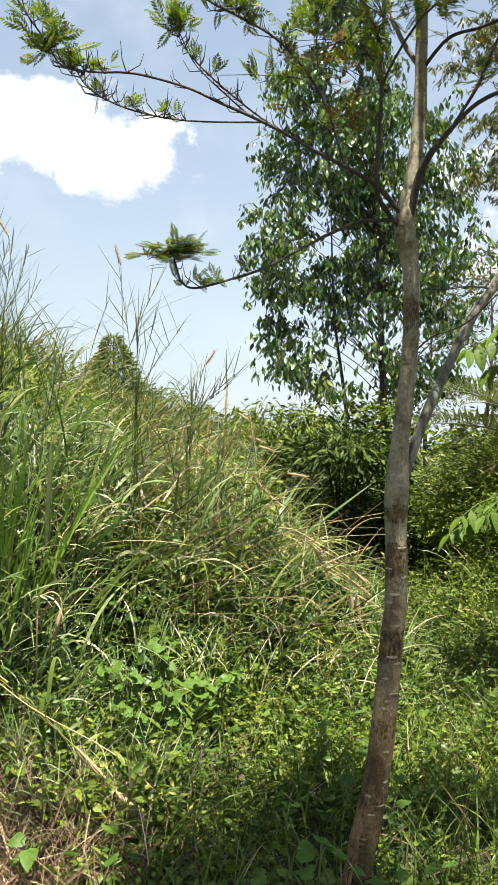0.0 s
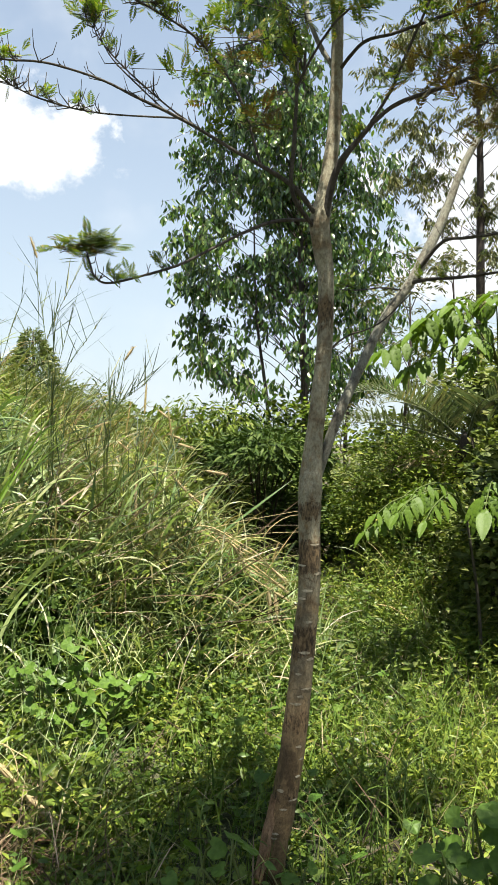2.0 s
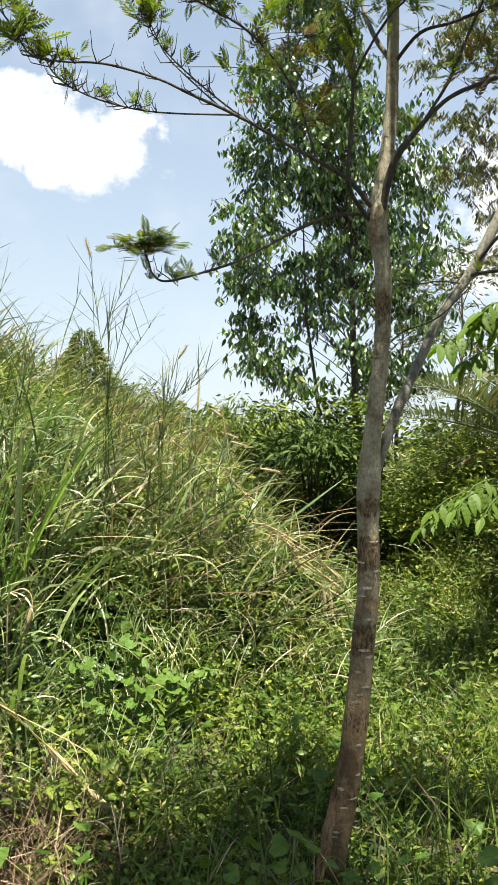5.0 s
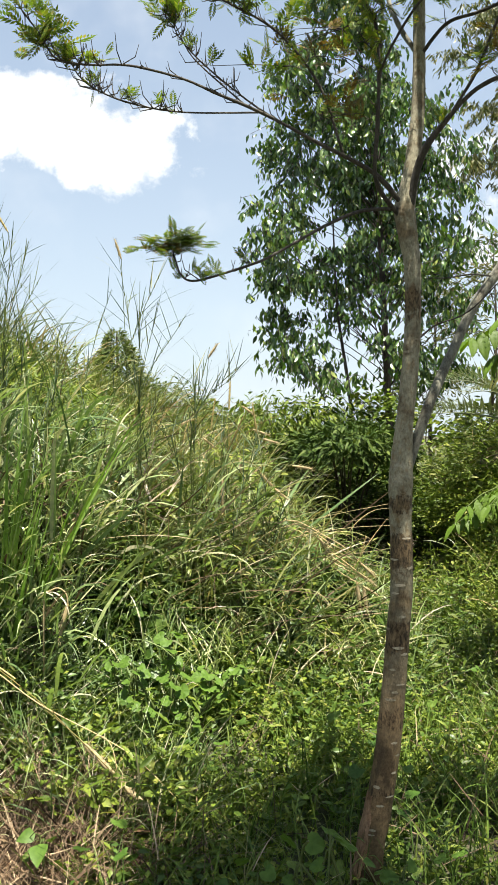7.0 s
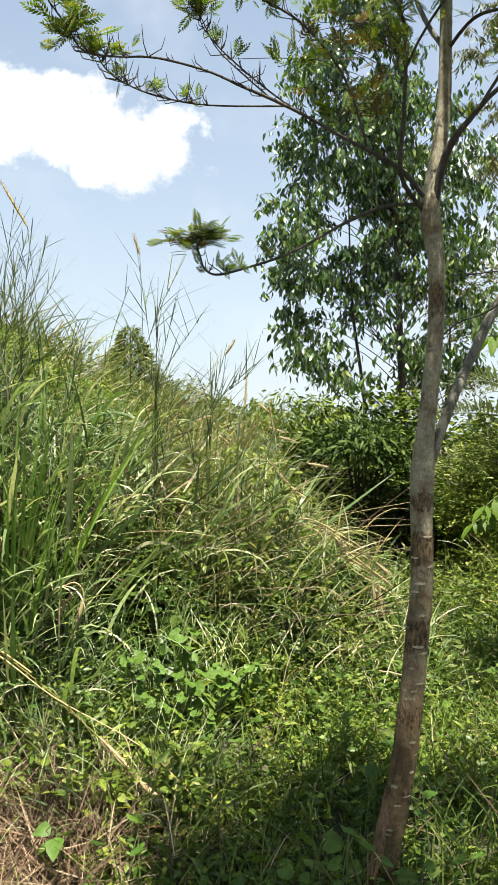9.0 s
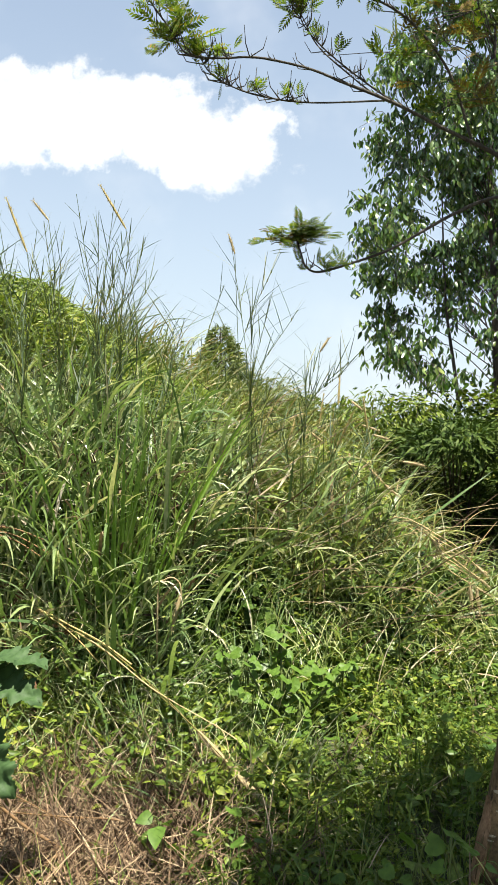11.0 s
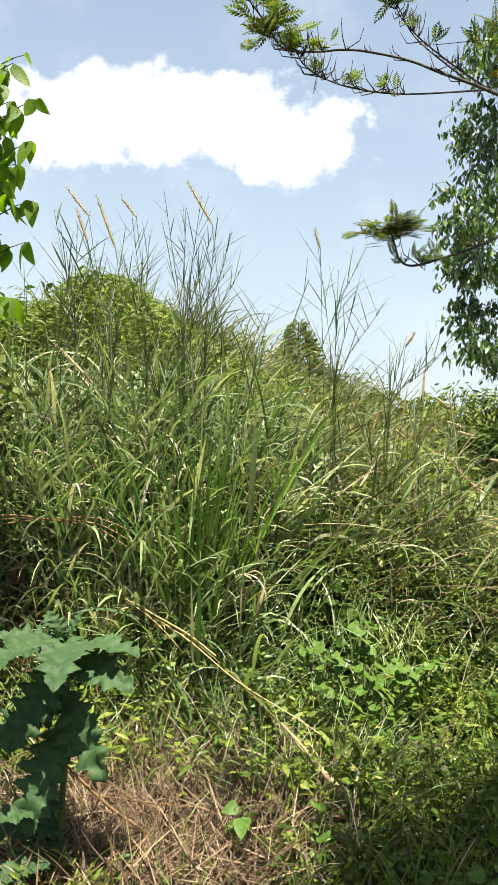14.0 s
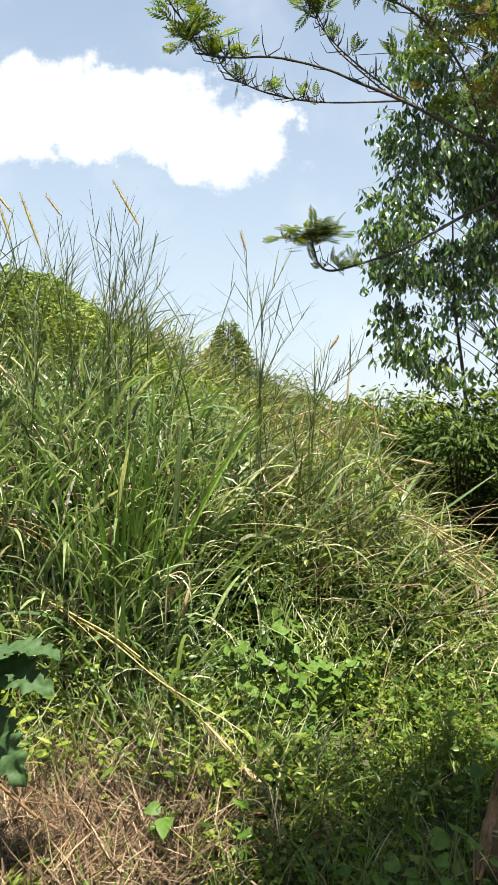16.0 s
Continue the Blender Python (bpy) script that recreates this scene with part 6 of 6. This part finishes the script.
palm()
spray_plant(2.12, 4.95, (1.98, 4.82, 1.98), [(1.36, 4.62, 2.10), (1.46, 4.55, 2.00), (1.52, 4.5, 2.26), (1.68, 4.42, 2.16), (1.50, 4.55, 2.20), (1.62, 4.45, 2.32), (1.80, 4.45, 2.36), (2.0, 4.5, 2.36), (2.2, 4.5, 2.28), (1.75, 4.6, 2.05), (1.92, 4.40, 2.10), (2.1, 4.4, 2.0)], 0.165, "tall plant with large bright green drooping leaflets")
spray_plant(1.88, 4.75, (1.72, 4.62, 1.08), [(1.22, 4.32, 1.20), (1.34, 4.28, 1.27), (1.46, 4.40, 1.26), (1.20, 4.42, 1.10), (1.28, 4.2, 1.22), (1.40, 4.22, 1.18), (1.30, 4.4, 1.16), (1.36, 4.5, 1.24), (1.25, 4.36, 1.16)], 0.115, "low plant with bright green drooping leaflets")
spray_plant(2.15, 4.95, (1.95, 4.75, 1.15), [(1.70, 4.25, 1.24), (1.86, 4.2, 1.22)], 0.20, "plant with large ribbed leaflets in half shade")


def lobed_leaf(lobes=4):
    """A coarse, crumpled leaf one unit long with broad pointed lobes and small teeth between."""
    v, f, n = [], [], lobes * 8
    for k in range(n + 1):
        s = k / n
        env = 0.27 * math.sin(math.pi * min(1, 0.10 + 0.9 * s)) ** 0.65
        turn = (s * lobes) % 1.0
        lobe = 0.60 + 0.52 * (1 - abs(2 * turn - 1.15)) ** 1.3 if 0.1 < turn < 0.98 else 0.56
        tooth = lobe * (1.08 if k % 2 else 0.90)
        w = max(0.008, env * tooth) if k < n else 0.002
        drop = -0.28 * s * s
        for c in (-1, -0.7, -0.35, 0, 0.35, 0.7, 1):
            crumple = 0.018 * math.sin(9.1 * s * lobes / 2 + 3 * c) + 0.010 * math.sin(23 * s + 7 * c)
            vein = 0.014 * math.cos(6.283 * (s * lobes - 0.55)) * abs(c)
            v.append((c * w, s + 0.10 * abs(c) * lobe * (1 - 0.6 * s), drop + 0.45 * w * abs(c) - 0.30 * w * abs(c) ** 3 + crumple + vein))
    for k in range(n):
        for c in range(6):
            a = 7 * k + c
            f.append((a, a + 1, a + 8, a + 7))
    return np.array(v, float), np.array(f)


def thistle(x, y, leaves):
    """A coarse weed: leaves (height on the stem, tip, the way the blade faces) round an upright stem."""
    base = np.array((x, y, float(ground_height(x, y)) - 0.02))
    root = thing("prickly_weed", tuple(base), "coarse weed with big jagged dark green leaves", "weed")
    shape = lobed_leaf(6)
    part("stem", [(*p, 0) for p in tube(np.array(((0, 0, 0), (0.02, 0.01, 0.4), (0.03, 0.02, 0.80))), (0.012, 0.01, 0.006), 7)], CULM, root)
    for h, tip, face in leaves:
        o = np.array((0.025, 0.01, h - base[2]))
        out = np.array(tip) - base - o
        side = unit(np.cross(out, face))
        leaf_up = unit(np.cross(side, out)) + 0.15 * rng.normal(0, 1, 3)
        part("leaf", [(*strew(shape, o[None], (out + (0, 0, 0.06))[None], leaf_up[None], [0.92 * float(np.linalg.norm(out))]), 0)], THORN, root)


thistle(-1.23, 2.36, [(0.78, (-0.94, 2.28, 0.83), (0, -0.1, 1)), (0.75, (-0.96, 2.22, 0.72), (0, -0.5, 1)), (0.79, (-1.44, 2.32, 0.82), (0, -0.1, 1)), 
                      (0.82, (-1.10, 2.06, 0.79), (0, 0, 1)), (0.82, (-1.38, 2.06, 0.79), (0, 0, 1)), (0.76, (-1.28, 2.18, 0.53), (0.1, -1, 0.3)), (0.66, (-1.06, 2.20, 0.44), (0.2, -1, 0.2)), (0.65, (-1.39, 2.22, 0.47), (-0.2, -1, 0.2)), (0.56, (-1.26, 2.18, 0.28), (0, -1, 0.2)),
                      (0.80, (-1.27, 2.34, 0.90), (0.2, -0.6, 0.6)), (0.80, (-1.17, 2.38, 0.91), (-0.3, -0.6, 0.6)), (0.80, (-1.22, 2.28, 0.86), (0, -0.2, 1)), (0.80, (-1.33, 2.44, 0.87), (0, -0.3, 1)),
                      (0.70, (-1.38, 2.58, 0.72), (0, -0.2, 1)), 
                      (0.30, (-1.33, 2.15, 0.33), (0, -0.4, 1)), (0.22, (-1.42, 2.22, 0.26), (0, -0.5, 1)), (0.18, (-1.30, 2.12, 0.16), (0, -0.5, 1))])


def edge_sapling():
    """A sapling at the edge of the walk, its soft leaves lit from behind."""
    base = np.array((-2.01, 3.05, float(ground_height(-2.01, 3.05)) - 0.04))
    root = thing("sapling", tuple(base), "young sapling with soft light green heart-shaped leaves", "tree")
    line = smooth_line([(0, 0, 0), (0.02, 0, 0.8), (-0.02, 0.02, 1.7), (0.03, 0, 2.5), (0.05, 0, 3.0)], 6)
    part("trunk", [(*p, 0) for p in tube(line, (0.02, 0.016, 0.011, 0.006), 8, 0.02)], TWIG, root)
    soft = mesh_of("leaf", [(*leaf_shape(6, 0.50, 0.22, 0.22, 0.34, 0.01), 0)], [BACKLIT])
    for k in range(40):
        s = 0.50 + 0.40 * k / 40
        o = np.array([np.interp(s, np.linspace(0, 1, len(line)), line[:, c]) for c in range(3)])
        az = rng.uniform(-1.2, 1.0) if k % 3 else rng.uniform(1.5, 4.5)
        twig = culm_line(o, az, 0.7, 0.8, rng.uniform(0.22, 0.40), 6)
        branch = part("branch", [(*p, 0) for p in tube(twig, (0.005, 0.003, 0.0015), 5)], TWIG, root)
        m = 8
        i = rng.integers(1, 6, m)
        ax = unit(around(m, -0.6, 0.2) + np.array((0.1, -0.1, -1.1)))
        for j in range(m):
            one_leaf("leaf", soft, twig[i[j]], ax[j], unit(around(1, 0.5, 1.0)[0] - np.array((0, 0.3, 0))), rng.uniform(0.085, 0.13), branch)


edge_sapling()
big_leaf_plant(0.28, 2.30, [((0.20, 2.30, 0.34), 4, 0.066), ((0.12, 2.35, 0.28), 6, 0.06), ((0.30, 2.22, 0.22), 6, 0.055), ((0.0, 2.32, 0.24), 6, 0.055), ((0.42, 2.4, 0.20), 5, 0.05)], "low plant with broad dull green leaves by the trunk", BROAD, GOURD)
big_leaf_plant(0.98, 2.35, [((0.93, 2.38, 0.38), 8, 0.095), ((1.06, 2.3, 0.36), 8, 0.10), ((0.82, 2.3, 0.28), 7, 0.08), ((0.98, 2.22, 0.25), 7, 0.085)], "low plant with broad dull green leaves in shade", BROAD, GOURD)
big_leaf_plant(-0.68, 2.62, [((-0.68, 2.60, 0.20), 5, 0.08)], "seedling with rounded green leaves on dry soil", BROAD, HEART)
big_leaf_plant(-0.36, 3.55, [((-0.34, 3.5, 0.46), 14, 0.062), ((-0.52, 3.55, 0.48), 14, 0.060), ((-0.20, 3.58, 0.46), 14, 0.060), ((-0.38, 3.68, 0.56), 14, 0.064), ((-0.62, 3.62, 0.46), 12, 0.056), ((-0.10, 3.66, 0.44), 12, 0.056), ((-0.28, 3.46, 0.32), 12, 0.048), ((-0.47, 3.43, 0.34), 12, 0.048)], "leafy green weed standing out of the low cover", BROAD, GOURD)


def fallen_twig(points, radii):
    line = smooth_line(points, 5)
    root = thing("fallen_twig", tuple(line[-1]), "bare brown twig lying on dry straw", "twig", "twigs on the straw")
    twig = part("twig", [(*p, 0) for p in tube(line - line[-1], radii, 6, 0.06)], RUST, root)
    for k in range(3, len(line) - 2, 4):
        way = unit(around(1, -0.1, 0.8)[0]) * rng.uniform(0.02, 0.06)
        part("side_twig", [(*p, 0) for p in tube(np.array((line[k], line[k] + 0.6 * way, line[k] + way)) - line[-1], (0.0022, 0.0016, 0.001), 5)], RUST, twig)


fallen_twig([(-1.40, 2.55, 0.44), (-1.30, 2.56, 0.35), (-1.14, 2.57, 0.215), (-1.0, 2.58, 0.13), (-0.93, 2.60, 0.05)], (0.004, 0.006, 0.006))
fallen_twig([(-0.98, 2.58, 0.14), (-1.03, 2.52, 0.11), (-1.12, 2.46, 0.03)], (0.005, 0.007, 0.007))
fallen_twig([(-1.55, 2.5, 0.30), (-1.40, 2.5, 0.40), (-1.28, 2.52, 0.38), (-1.12, 2.58, 0.28), (-0.98, 2.66, 0.16)], (0.002, 0.002, 0.0016))
fallen_twig([(-1.30, 2.75, 0.16), (-1.05, 2.72, 0.17), (-0.86, 2.78, 0.14), (-0.75, 2.85, 0.06)], (0.003, 0.003, 0.002))


def yellow_leaf():
    x, y = -0.93, 2.72
    root = thing("fallen_leaf", (x, y, float(ground_height(x, y)) + 0.02), "crumpled yellow leaf lying on dry straw", "leaf")
    part("blade", [(*strew(leaf_shape(5, 0.8, 0.5, 0.5, 0.4, 0.03), np.zeros((1, 3)), [(0.6, -0.5, 0.35)], [(0.1, -0.4, 1)], [0.05]), 0)], YELLOW, root)
    part("stalk", [(*p, 0) for p in tube(np.array(((0, 0, 0), (-0.015, 0.012, -0.008), (-0.03, 0.02, -0.02))), (0.0016, 0.0014, 0.001), 5)], STRAW, root)


yellow_leaf()
